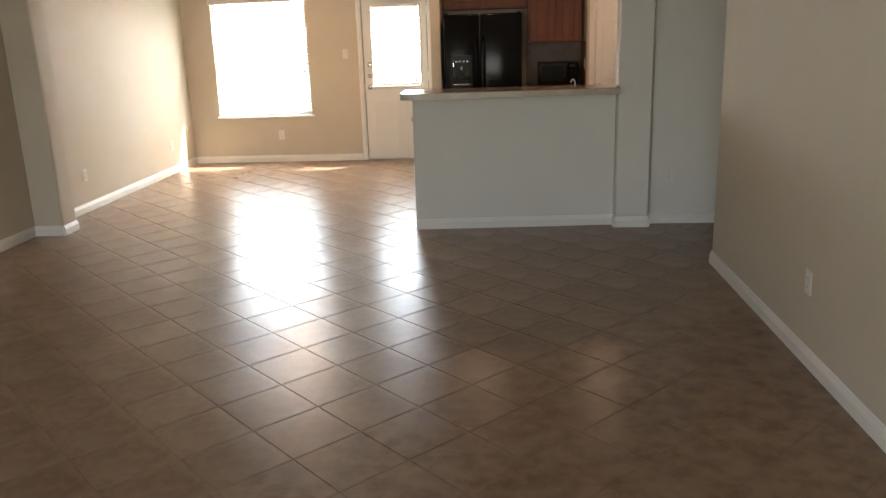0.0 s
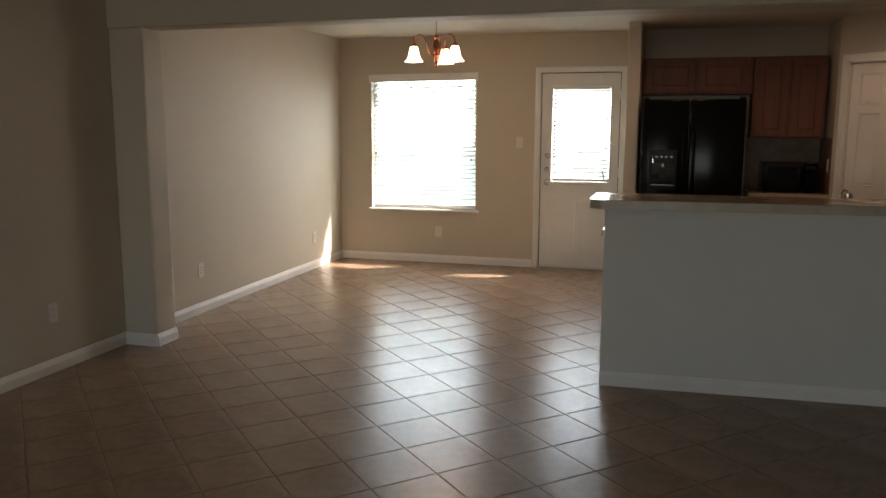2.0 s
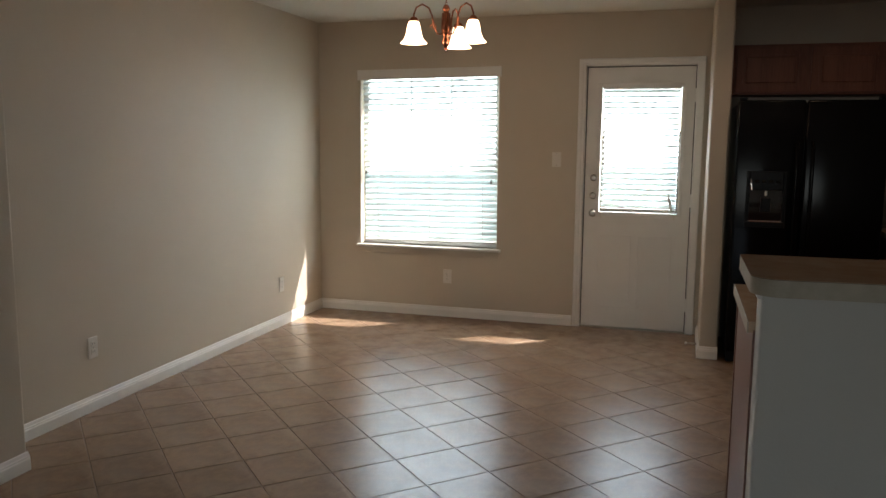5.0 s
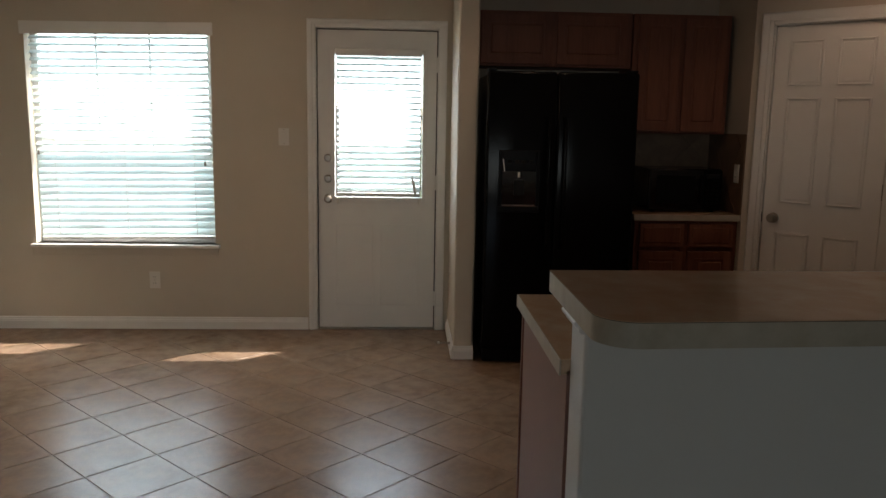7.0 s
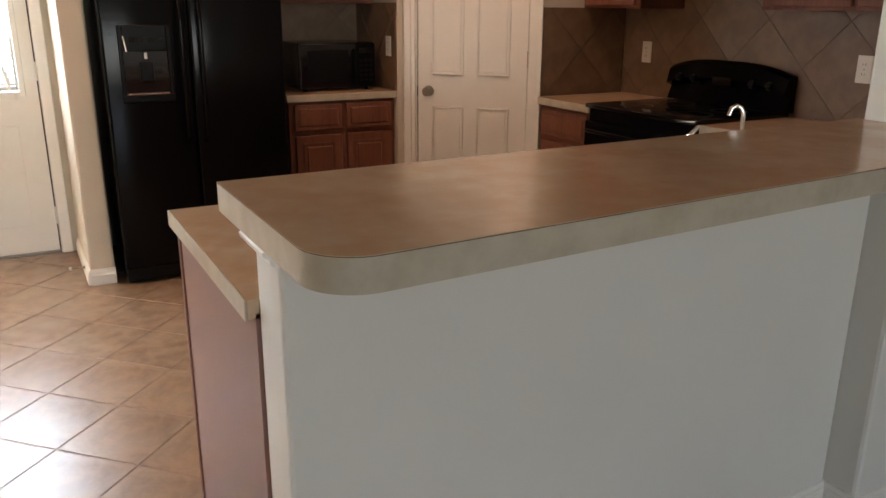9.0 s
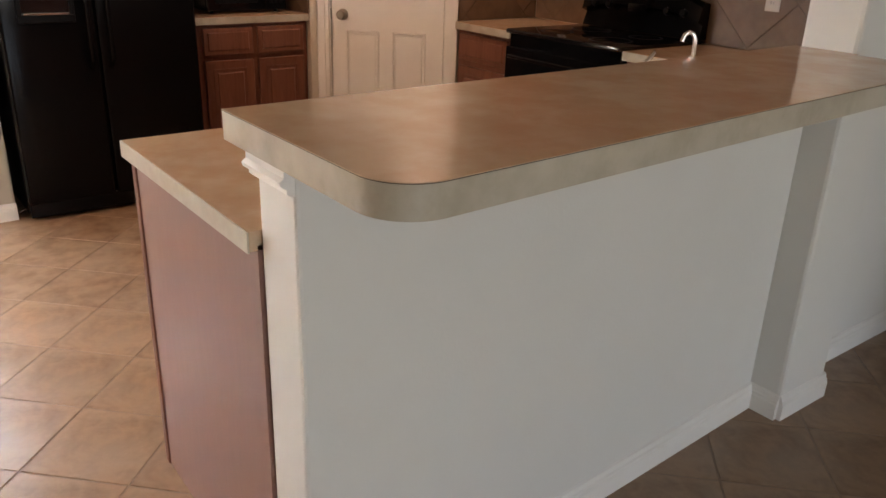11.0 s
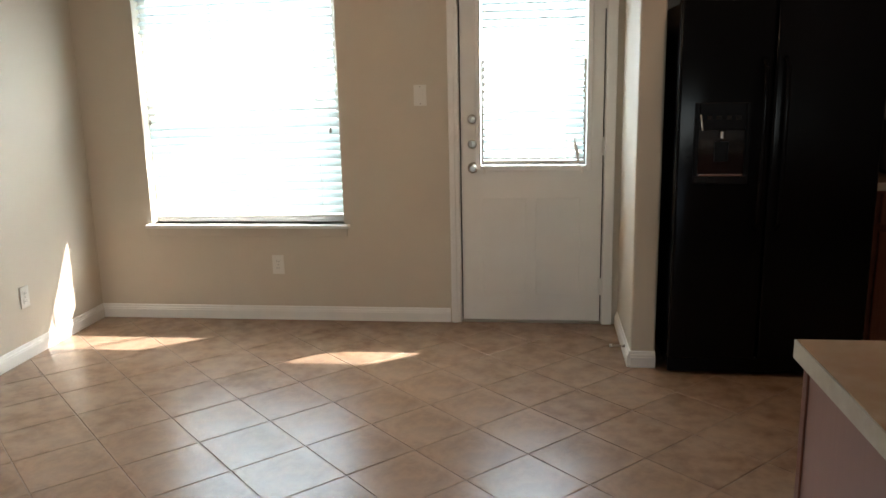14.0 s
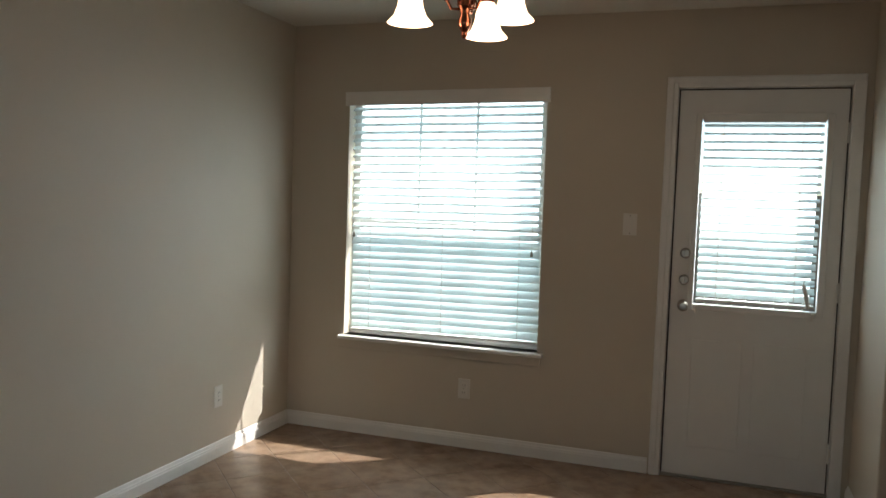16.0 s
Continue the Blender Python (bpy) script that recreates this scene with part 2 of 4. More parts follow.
# ---- building shell ----
H = 2.445
CF, CB = -3.82, -3.60   # ceiling beam faces
KX = 6.15          # kitchen's far side wall
LIV_Y = -13.6      # wall behind the walk's start
LX = 0.02          # living room side wall
RW = 5.34          # side wall of the living room
HWL, HWR, HW1 = -3.778, -3.700, -3.64  # half wall: front face at its free end and at the post, back face
HWX = 3.246        # half wall free end
BT = 1.118         # bar top height
HALL = -3.685      # hallway wall face
RE = -4.83         # end of the living room side wall
BX = 3.190          # bar's free end
PX0, PX1 = 4.845, 5.105
PF = -3.80         # front of the post

solid("wall_back", merge(merge(merge(merge(box(-0.15, WX0, 0, 0.14, 0, H), box(WX0, WX1, 0, 0.14, 0, WZ0)), merge(box(WX0, WX1, 0, 0.14, WZ1, H), box(WX1, DX0 - 0.02, 0, 0.14, 0, H))), box(DX0 - 0.02, DX1 + 0.02, 0, 0.14, DH + 0.02, H)), box(DX1 + 0.02, KX + 0.15, 0, 0.14, 0, H)), M_WALL, "beige painted textured plaster wall with window and back door", kind="structure")
solid("wall_left", joined(box(-0.15, 0, CB, 0, 0, 2.75), box(-0.15, LX, LIV_Y, CB, 0, 2.75)), M_WALL, "beige painted textured plaster side wall", kind="structure")
nib = solid("wall_nib", box(3.165, 3.285, -0.695, 0, 0, H, 0.012), M_WALL, "short beige wall stub with rounded corners between door and fridge", kind="structure")
solid("wall_kitchen_side", box(KX, KX + 0.15, HW1, 0, 0, H), M_WALL, "beige kitchen side wall", kind="structure")
solid("half_wall", prism([(HWX, HWL), (PX0, HWR), (PX0, HW1), (HWX, HW1)], 0, BT - 0.048, 0.008), M_PALE, "low pale painted half wall under the breakfast bar", kind="structure")
solid("wall_post", box(PX0, PX1, PF, HW1, 0, H, 0.012), M_PALE, "pale painted square wall post at the end of the bar", kind="structure")
solid("wall_hall_far", box(PX1, 7.4, HALL, HW1 + 0.08, 0, H), M_PALE, "pale painted hallway wall", kind="structure")
solid("wall_hall_end", box(7.4, 7.55, RE - 0.2, HW1, 0, H), M_WALL, "beige hallway end wall", kind="structure")
solid("wall_hall_near", box(RW + 0.14, 7.4, RE - 0.14, RE, 0, H), M_WALL, "beige hallway wall", kind="structure")
solid("wall_right", box(RW, RW + 0.14, LIV_Y, RE, 0, 2.75, 0.012), M_WALL, "beige painted textured plaster side wall", kind="structure")
solid("wall_column", box(LX + 0.001, 0.275, CF, CB - 0.001, 0, 2.12, 0.012), M_WALL, "square beige wall column under the ceiling beam", kind="structure")
solid("beam", box(0, KX + 0.15, CF, CB, 2.12, 2.75, 0.012), M_WALL, "beige painted dropped beam across the room opening", kind="structure")
solid("ceiling", box(-0.15, KX + 0.15, CB, 0.14, H, H + 0.12), M_CEIL, "off-white textured ceiling over dining area and kitchen", kind="structure")
solid("ceiling_living", box(-0.15, 7.55, LIV_Y, CF, 2.75, 2.87), M_CEIL, "off-white textured living room ceiling", kind="structure")
# never in view; the opening is assumed, to hold the added rear lamp
solid("wall_rear", merge(merge(box(-0.15, 0.5, LIV_Y - 0.15, LIV_Y, 0, 2.75), box(3.9, RW + 0.14, LIV_Y - 0.15, LIV_Y, 0, 2.75)), merge(box(0.5, 3.9, LIV_Y - 0.15, LIV_Y, 0, 0.6), box(0.5, 3.9, LIV_Y - 0.15, LIV_Y, 2.4, 2.75))), M_WALL, "unseen beige rear wall with an assumed opening for added daylight", kind="structure")
solid("wall_hall_head", box(RW, 7.55, RE, CF - 0.001, H, 2.75), M_CEIL, "dropped hallway ceiling", kind="structure")

PA, PB = Vector((4.955, -0.60)), Vector((5.555, -1.20))
solid("wall_pantry_return", box(4.955, 5.035, -0.60, 0, 0, H), M_WALL, "beige pantry return wall", kind="structure")
solid("wall_pantry_return", box(5.555, KX, -1.20, -1.12, 0, H), M_WALL, "beige pantry return wall", kind="structure")

for p, q in [((0, 0), (0, CB)), ((0, CB), (0.275, CB)), ((0.275, CB), (0.275, CF)), ((0.275, CF), (LX, CF)), ((LX, CF), (LX, LIV_Y)),
             ((DX0 - 0.075, 0), (0, 0)), ((3.165, -0.695), (3.165, -0.02)), ((3.285, -0.695), (3.165, -0.695)),
             ((PX0, HWR), (HWX, HWL)), ((PX0, PF), (PX0, HWR)), ((PX1, PF), (PX0, PF)), ((PX1, HALL), (PX1, PF)),
             ((7.4, HALL), (PX1, HALL)), ((RW, LIV_Y), (RW, RE)), ((RW, RE), (7.4, RE))]:
    baseboard(p, q)

# ---- window ----
win = thing("window_1", "white framed sash window behind closed slatted blinds", "window", at=((WX0 + WX1) / 2, 0.09, WZ0))
win["kind"] = "structure"
wc = (WX0 + WX1) / 2


def local(x0, x1, y0, y1, z0, z1, bev=0.0, o=(0, 0, 0), bm=None):
    return box(x0 - o[0], x1 - o[0], y0 - o[1], y1 - o[1], z0 - o[2], z1 - o[2], bev, 2, bm)


O = (wc, 0.09, WZ0)
fr = bmesh.new()
zm = 1.27
for a in [(WX0, WX0 + 0.045, 0.085, 0.135, WZ0, WZ1), (WX1 - 0.045, WX1, 0.085, 0.135, WZ0, WZ1), (WX0, WX1, 0.087, 0.133, WZ0, WZ0 + 0.05), (WX0, WX1, 0.087, 0.133, WZ1 - 0.05, WZ1), (WX0 + 0.04, WX1 - 0.04, 0.09, 0.13, zm - 0.02, zm + 0.02)]:
    local(*a, 0.004, O, fr)
part("window_frame", fr, M_TRIM, win)
for z0, z1, nm in ((WZ0 + 0.05, zm - 0.02, "pane"), (zm + 0.02, WZ1 - 0.05, "pane")):
    pn = part(nm, local(WX0 + 0.045, WX1 - 0.045, 0.108, 0.112, z0, z1, 0, O), M_GLASS, win)
    pn.visible_shadow = False
for x in (WX0 + 0.42, WX0 + 0.77):
    part("muntin", local(x - 0.009, x + 0.009, 0.100, 0.107, WZ0 + 0.05, WZ1 - 0.05, 0.002, O), M_TRIM, win)
part("window_sill", local(WX0 - 0.025, WX1 + 0.035, -0.045, 0.085, WZ0 - 0.022, WZ0, 0.006, O), M_SILL, win, "white painted projecting sill board")
part("apron", local(WX0 - 0.02, WX1 + 0.02, -0.014, -0.001, WZ0 - 0.075, WZ0 - 0.023, 0.003, O), M_WALL, win)


def blind(name, label, x0, x1, z0, z1, y, pitch, depth, tilts, turn_z, cords, at, bottom, valance=True):
    b = thing(name, label, "window blind", at=at)
    o = at
    part("headrail", local(x0, x1, y - 0.028, y + 0.028, z1 - 0.045, z1, 0.003, o), M_TRIM, b)
    if valance:
        part("valance", local(x0 - 0.030, x1 + 0.040, y - 0.058, y - 0.047, z1 - 0.070, z1 + 0.012, 0.003, o), M_TRIM, b)
    top = z1 - (0.085 if valance else 0.06)
    n = int((top - bottom) / pitch)
    proto = bmesh.new()
    sec = []
    for k in range(5):
        u = -0.5 + k / 4
        sec.append((u * depth, 0.0035 * (1 - 4 * u * u)))
    lo = [[proto.verts.new((x, yy, zz - 0.0014)) for yy, zz in sec] for x in (x0 + 0.006 - wc0(x0, x1), x1 - 0.006 - wc0(x0, x1))]
    hi = [[proto.verts.new((x, yy, zz + 0.0014)) for yy, zz in sec] for x in (x0 + 0.006 - wc0(x0, x1), x1 - 0.006 - wc0(x0, x1))]
    for k in range(4):
        proto.faces.new((lo[0][k], lo[0][k + 1], lo[1][k + 1], lo[1][k]))
        proto.faces.new((hi[0][k], hi[1][k], hi[1][k + 1], hi[0][k + 1]))
    proto.faces.new((lo[0][0], lo[1][0], hi[1][0], hi[0][0]))
    proto.faces.new((lo[0][4], hi[0][4], hi[1][4], lo[1][4]))
    for e in (0, 1):
        proto.faces.new([lo[e][k] for k in range(5)] + [hi[e][k] for k in range(4, -1, -1)])
    bmesh.ops.recalc_face_normals(proto, faces=proto.faces[:])
    me = mesh_of(proto, "slat", M_SLAT)
    rnd = random.Random(int(x0 * 100))
    for i in range(n + 1):
        s = new("slat", me)
        s.parent = b
        z = top - i * (top - bottom) / n
        k = min(1.0, max(0.0, (turn_z - z) / 0.10 + 0.5))
        s.matrix_basis = pose(wc0(x0, x1) - o[0], y - o[1], z - o[2], tilts[0] + (tilts[1] - tilts[0]) * k + rnd.uniform(-0.3, 0.3), rnd.uniform(-0.12, 0.12), 0)
    part("bottom_rail", local(x0 + 0.005, x1 - 0.005, y - 0.024, y + 0.024, bottom - 0.045, bottom - 0.028, 0.004, o), M_TRIM, b)
    for cx in cords:
        part("ladder_cord", tube([(cx - o[0], y - 0.03 - o[1], bottom - 0.03 - o[2]), (cx - o[0], y - 0.03 - o[1], z1 - 0.04 - o[2])], 0.0016, 6), M_PLATE, b)
    return b


def wc0(a, b):
    return (a + b) / 2


hung = blind("window_blind", "white two-inch slatted blind, slats half open", WX0 + 0.006, WX1 - 0.022, WZ0, WZ1 - 0.005, 0.045, 0.0455, 0.050, (28, 57), 1.22, (WX0 + 0.14, wc, WX1 - 0.14), (wc, 0.045, WZ1), WZ0 + 0.075)
hung.matrix_basis = pose(wc, 0.045, WZ1, 0, -0.7, 0)   # hangs slightly out of true

# ---- back door ----
door = thing("door_1", "white back door with half-height glass and slatted blind", "door", at=(DX0, 0.03, 0))
door["kind"] = "structure"
O = (DX0, 0.03, 0)
GX0, GX1, GZ0, GZ1 = 2.384, 2.974, 0.925, 1.885
slab = bmesh.new()
for a in [(DX0, GX0, 0.02, 0.062, 0.012, DH), (GX1, DX1, 0.02, 0.062, 0.012, DH), (GX0, GX1, 0.02, 0.062, 0.012, GZ0), (GX0, GX1, 0.02, 0.062, GZ1, DH)]:
    local(*a, 0, O, slab)
part("slab", slab, M_DOOR, door)
ringb = bmesh.new()
for a in [(GX0 - 0.03, GX0, 0.008, 0.021, GZ0 - 0.03, GZ1 + 0.03), (GX1, GX1 + 0.03, 0.008, 0.021, GZ0 - 0.03, GZ1 + 0.03), (GX0, GX1, 0.009, 0.021, GZ0 - 0.03, GZ0), (GX0, GX1, 0.009, 0.021, GZ1, GZ1 + 0.03)]:
    local(*a, 0.004, O, ringb)
part("glass_surround", ringb, M_DOOR, door)
dp = part("pane", local(GX0, GX1, 0.045, 0.05, GZ0, GZ1, 0, O), M_GLASS, door)
dp.visible_shadow = False
for px0, px1 in ((DX0 + 0.12, DX0 + 0.37), (DX0 + 0.425, DX0 + 0.675)):
    rp = local(px0, px1, 0.0175, 0.021, 0.17, 0.74, 0.0, O)
    bmesh.ops.bevel(rp, geom=[e for e in rp.edges if abs(e.verts[0].co.y - e.verts[1].co.y) < 1e-5 and e.verts[0].co.y < -0.011], offset=0.0025, segments=1, affect="EDGES")
    part("raised_panel", rp, M_DOOR, door)
part("threshold", local(DX0 - 0.01, DX1 + 0.01, 0.0, 0.13, 0.0, 0.010, 0.003, O), M_NICKEL, door, "worn metal threshold strip")
part("weatherstrip", merge(merge(local(DX0 - 0.0075, DX0 - 0.0005, 0.036, 0.06, 0.012, DH + 0.007, 0, O), local(DX1 + 0.0005, DX1 + 0.0075, 0.036, 0.06, 0.012, DH + 0.007, 0, O)), local(DX0 - 0.0075, DX1 + 0.0075, 0.036, 0.06, DH + 0.0005, DH + 0.0075, 0, O)), M_RUBBER, door)
for z in (1.19, 1.05):
    db = moved(turned([(0, 0.024), (0.020, 0.022), (0.026, 0.012), (0.028, 0.0), (0, 0.0)], 20), Matrix.Translation((0.065, -0.011, z)) @ pose(0, 0, 0, 90))
    d = part("deadbolt", db, M_NICKEL, door, "satin nickel deadbolt", True)
    part("thumb_turn", box(0.059, 0.071, -0.052, -0.034, z - 0.016, z + 0.016, 0.003), M_NICKEL, d)
kn = moved(turned([(0, 0.062), (0.018, 0.060), (0.027, 0.048), (0.025, 0.034), (0.012, 0.026), (0.012, 0.012), (0.030, 0.008), (0.032, 0), (0, 0)], 24), Matrix.Translation((0.068, -0.011, 0.915)) @ pose(0, 0, 0, 90))
part("door_knob", kn, M_NICKEL, door, "round satin nickel knob", True)
for z in (0.22, 1.03, 1.82):
    hg = moved(turned([(0, -0.05), (0.006, -0.05), (0.006, 0.05), (0, 0.05)], 10), Matrix.Translation((DX1 - DX0 + 0.004, -0.016, z)))
    part("hinge", merge(hg, local(DX1 - 0.01, DX1 + 0.018, 0.013, 0.019, z - 0.045, z + 0.045, 0, O)), M_TRIM, door)


def casing(x0, x1, top, y, w, label="white painted moulded door casing"):
    b = bmesh.new()
    for a in [(x0 - w, x0, y - 0.018, y - 0.0005, 0, top + w), (x1, x1 + w, y - 0.018, y - 0.0005, 0, top + w), (x0, x1, y - 0.018, y - 0.0005, top, top + w)]:
        box(*a, 0.004, 2, b)
    for a in [(x0 - w + 0.006, x0 - 0.022, y - 0.024, y - 0.017, 0, top + w - 0.006), (x0 - w + 0.006, x1 + w - 0.006, y - 0.023, y - 0.017, top + 0.022, top + w - 0.006)]:
        box(*a, 0.003, 1, b)
    return b


solid("door_casing", casing(DX0 - 0.010, DX1 + 0.010, DH + 0.010, 0, 0.057), M_TRIM, "white painted moulded door casing", kind="structure")
jb = bmesh.new()
for a in [(DX0 - 0.0195, DX0 - 0.008, 0, 0.139, 0, DH + 0.019), (DX1 + 0.008, DX1 + 0.0195, 0, 0.139, 0, DH + 0.019), (DX0 - 0.008, DX1 + 0.008, 0, 0.139, DH + 0.008, DH + 0.0195)]:
    box(*a, 0, 2, jb)
solid("door_jamb", jb, M_TRIM, "white painted door jamb", kind="structure")
blind("door_blind", "white slatted blind on the door glass, slats half open", GX0 + 0.008, GX1 - 0.008, GZ0, GZ1 + 0.03, 0.022, 0.040, 0.036, (28, 57), 1.29, (GX0 + 0.11, GX1 - 0.11), (wc0(GX0, GX1), 0.022, GZ1), GZ0 + 0.06, False)

for x in (GX0 + 0.02, GX1 - 0.02):
    part("hold_down", box(x - 0.008 - DX0, x + 0.008 - DX0, -0.040, -0.022, GZ0 - 0.045, GZ0 - 0.005, 0.003), M_PLATE, door, "small clear plastic blind hold-down clip")
wd = thing("blind_wand", "short white blind tilt wand hanging on the door glass", "blind wand", at=(GX1 - 0.055, -0.018, GZ0 + 0.085))
part("rod", tube([(-0.012, 0, 0.05), (0.004, 0, -0.015), (0.012, 0, -0.07)], [0.009, 0.012, 0.006], 10), M_PLATE, wd, "", True)
part("hook", tube([(-0.012, 0.004, 0.05), (-0.012, 0.004, 0.066), (-0.008, 0.008, 0.07)], 0.002, 6), M_NICKEL, wd)
for x, z in ((WX0 + 0.05, 1.205), (WX1 - 0.055, 1.145)):
    tl = thing("cord_tassel", "small grey plastic cord tassel on the window blind", "cord tassel", "blind tassels", at=(x, 0.002, z))
    part("cord", tube([(0, 0, 0.012), (0.001, 0.004, 0.74)], 0.0012, 5), M_PLATE, tl)
    part("bell", turned([(0, -0.022), (0.007, -0.021), (0.009, -0.012), (0.004, 0.010), (0, 0.013)], 12), M_NICKEL, tl, "", True)

# ---- breakfast bar and peninsula ----
BF, BE, BB = -4.128, -4.040, -3.63   # bar front at the free end and at the post, bar back
BXE = 4.82


def bar_outline(grow, r=0.075, n=12):
    """The bar's plan, its free front corner rounded."""
    x0, y0 = BX - grow, BF - grow
    arc = [(x0 + r - r * math.cos(a), y0 + r - r * math.sin(a)) for a in [math.pi / 2 * i / n for i in range(n + 1)]]
    return [(BXE + grow, BE - grow), (BXE + grow, PF - 0.003), (PX0 - 0.001, PF - 0.003), (PX0 - 0.001, BB + grow), (x0, BB + grow - 0.03)] + arc


bar = thing("breakfast_bar", "tan marbled laminate breakfast bar top with rounded corner", "counter", at=(BX, BF, BT - 0.045))
back_to = Matrix.Translation((-BX, -BF, 0.045 - BT))
part("bar_top", moved(prism(bar_outline(0.0035), BT - 0.0012, BT), back_to), M_LAM, bar)
part("seam", moved(prism(bar_outline(0.0030), BT - 0.0026, BT - 0.0014), back_to), M_SEAM, bar, "thin dark glue line under the top sheet")
part("edge_band", moved(prism(bar_outline(0.0032), BT - 0.048, BT - 0.0028), back_to), M_EDGE, bar, "paler grey-tan laminate edge band", True)
TR = [(0, 0), (0.008, 0), (0.014, 0.005), (0.014, 0.012), (0.024, 0.018), (0.026, 0.025), (0.018, 0.031), (0.018, 0.0695), (0, 0.0695)]
solid("trim", moved(run(TR, (HWX, HWL), (HWX, HW1)), Matrix.Translation((0, 0, BT - 0.048 - 0.0700))), M_TRIM, "white moulding under the bar end", kind="structure")

PEN0 = -2.925
pen = thing("peninsula_cabinet", "reddish brown stained cabinets under the sink counter", "cabinet", at=(3.240, PEN0, 0))
part("end_panel", box(0.0, 0.018, -(abs(HW1 - PEN0)) + 0.002, -0.02, 0.0, 0.872), M_PANEL, pen, "purplish brown flat end panel")
part("stile", box(-0.004, 0.03, -0.045, -0.019, 0.0, 0.872, 0.002), M_WOOD, pen)
part("body", box(0.019, KX - 0.66 - 3.24, HW1 + 0.003 - PEN0, -0.03, 0.10, 0.872), M_WOOD, pen)
WT = 0.90          # kitchen worktop height


def front(name, w, h, parent):
    """A raised-panel cabinet door or drawer front, in the plane y=0 facing -y, lower left corner at the origin."""
    d = part(name, box(0, w, -0.019, 0, 0, h, 0.003, 1), M_WOOD, parent)
    m, rise = (0.064, 0.007) if name == "door" else (0.022, 0.0045)
    p = box(m, w - m, -0.019 - rise, -0.0188, m, h - m)
    bmesh.ops.bevel(p, geom=[e for e in p.edges if all(v.co.y < -0.02 for v in e.verts)], offset=0.006, segments=1, affect="EDGES")
    part("raised_panel", p, M_WOOD, d)
    if name == "door":
        k, j = 0.052, 0.044
        rim = prism([(j, j), (w - j, j), (w - j, h - j), (j, h - j), (j, k + 0.0001), (k, k + 0.0001), (k, h - k), (w - k, h - k), (w - k, k), (j, k)], 0.0189, 0.0222)
        part("moulding", moved(rim, pose(0, 0, 0, 90)), M_WOOD, d)
    return d


def cabinet(name, label, w, depth, z0, z1, doors, drawer, m, toe=True, side=None):
    """A cabinet unit. Local: front at y=0 facing -y, left end at x=0, floor at z=0."""
    c = thing(name, label, "cabinet")
    c.matrix_basis = m
    body = bmesh.new()
    zb = z0 + (0.10 if toe else 0.0)
    box(0, w, 0.001, depth, zb, z1, 0.002, 1, body)
    if toe:
        box(0.02, w - 0.02, 0.07, depth - 0.02, z0, zb + 0.002, 0, 1, body)
    part("body", body, M_WOOD, c)
    dw = (w - 0.03 * (doors + 1)) / doors
    top = z1 - 0.02
    for i in range(doors):
        x = 0.03 + i * (dw + 0.03)
        lo = zb + 0.015
        hi = top
        if drawer:
            fr_ = front("drawer_front", dw, 0.145, c)
            fr_.location = (x, 0, top - 0.145)
            hi = top - 0.175
        d = front("door", dw, hi - lo, c)
        d.location = (x, 0, lo)
    return c


# ---- kitchen back wall ----
cabinet("base_cabinet", "reddish brown stained base cabinet with two doors and two drawers", 0.655, 0.555, 0, WT - 0.038, 2, True, pose(4.295, -0.56, 0))
cabinet("wall_cabinet", "reddish brown stained wall cabinet above the microwave", 0.63, 0.31, 1.395, 2.14, 2, False, pose(4.295, -0.315, 0), False)
cabinet("wall_cabinet", "short reddish brown stained wall cabinet above the fridge", 0.99, 0.31, 1.80, 2.14, 2, False, pose(3.295, -0.315, 0), False)


def worktop(name, label, x0, x1, y0, y1, faces):
    w = thing(name, label, "worktop", "kitchen worktops", at=((x0 + x1) / 2, (y0 + y1) / 2, WT))
    o = ((x0 + x1) / 2, (y0 + y1) / 2, WT)
    part("top", local(x0, x1, y0, y1, WT - 0.037, WT, 0.002, o), M_LAM, w)
    for f in faces:
        a = {"s": (x0 - 0.0015, x1, y0 - 0.004, y0 - 0.0005), "n": (x0, x1, y1 + 0.0005, y1 + 0.004), "w": (x0 - 0.004, x0 - 0.0005, y0, y1)}[f]
        part("edge_band", local(*a, WT - 0.039, WT - 0.0012, 0.001, o), M_EDGE, w, "paler grey-tan laminate edge band")
    return w


worktop("worktop", "tan marbled laminate worktop beside the fridge", 4.282, 4.953, -0.585, -0.012, "s")

# microwave
mw = thing("microwave", "black countertop microwave on the worktop", "microwave", at=(4.41, -0.44, WT))
part("case", box(0, 0.47, 0.012, 0.36, 0.012, 0.275, 0.006), M_BLACK, mw)
part("door", box(0.002, 0.345, -0.012, 0.011, 0.016, 0.270, 0.004), M_BLKGL, mw)
part("door_window", box(0.045, 0.295, -0.0145, -0.0125, 0.055, 0.235, 0.001), M_DKPL, mw)
part("control_panel", box(0.348, 0.468, -0.012, 0.011, 0.016, 0.270, 0.004), M_BLACK, mw)
for r in range(5):
    for c in range(3):
        part("button", box(0.366 + c * 0.030, 0.388 + c * 0.030, -0.0145, -0.0123, 0.050 + r * 0.028, 0.068 + r * 0.028, 0.001, 1), M_DKPL, mw)
part("display", box(0.362, 0.452, -0.0145, -0.0123, 0.215, 0.245, 0.001, 1), M_BLKGL, mw)
part("handle", tube([(0.332, -0.012, 0.05), (0.332, -0.035, 0.06), (0.332, -0.035, 0.225), (0.332, -0.012, 0.235)], 0.006, 8), M_BLACK, mw)
for x in (0.04, 0.43):
    for y in (0.04, 0.32):
        part("foot", moved(turned([(0, 0), (0.012, 0), (0.012, 0.013), (0, 0.013)], 10), Matrix.Translation((x, y, 0))), M_DKPL, mw)

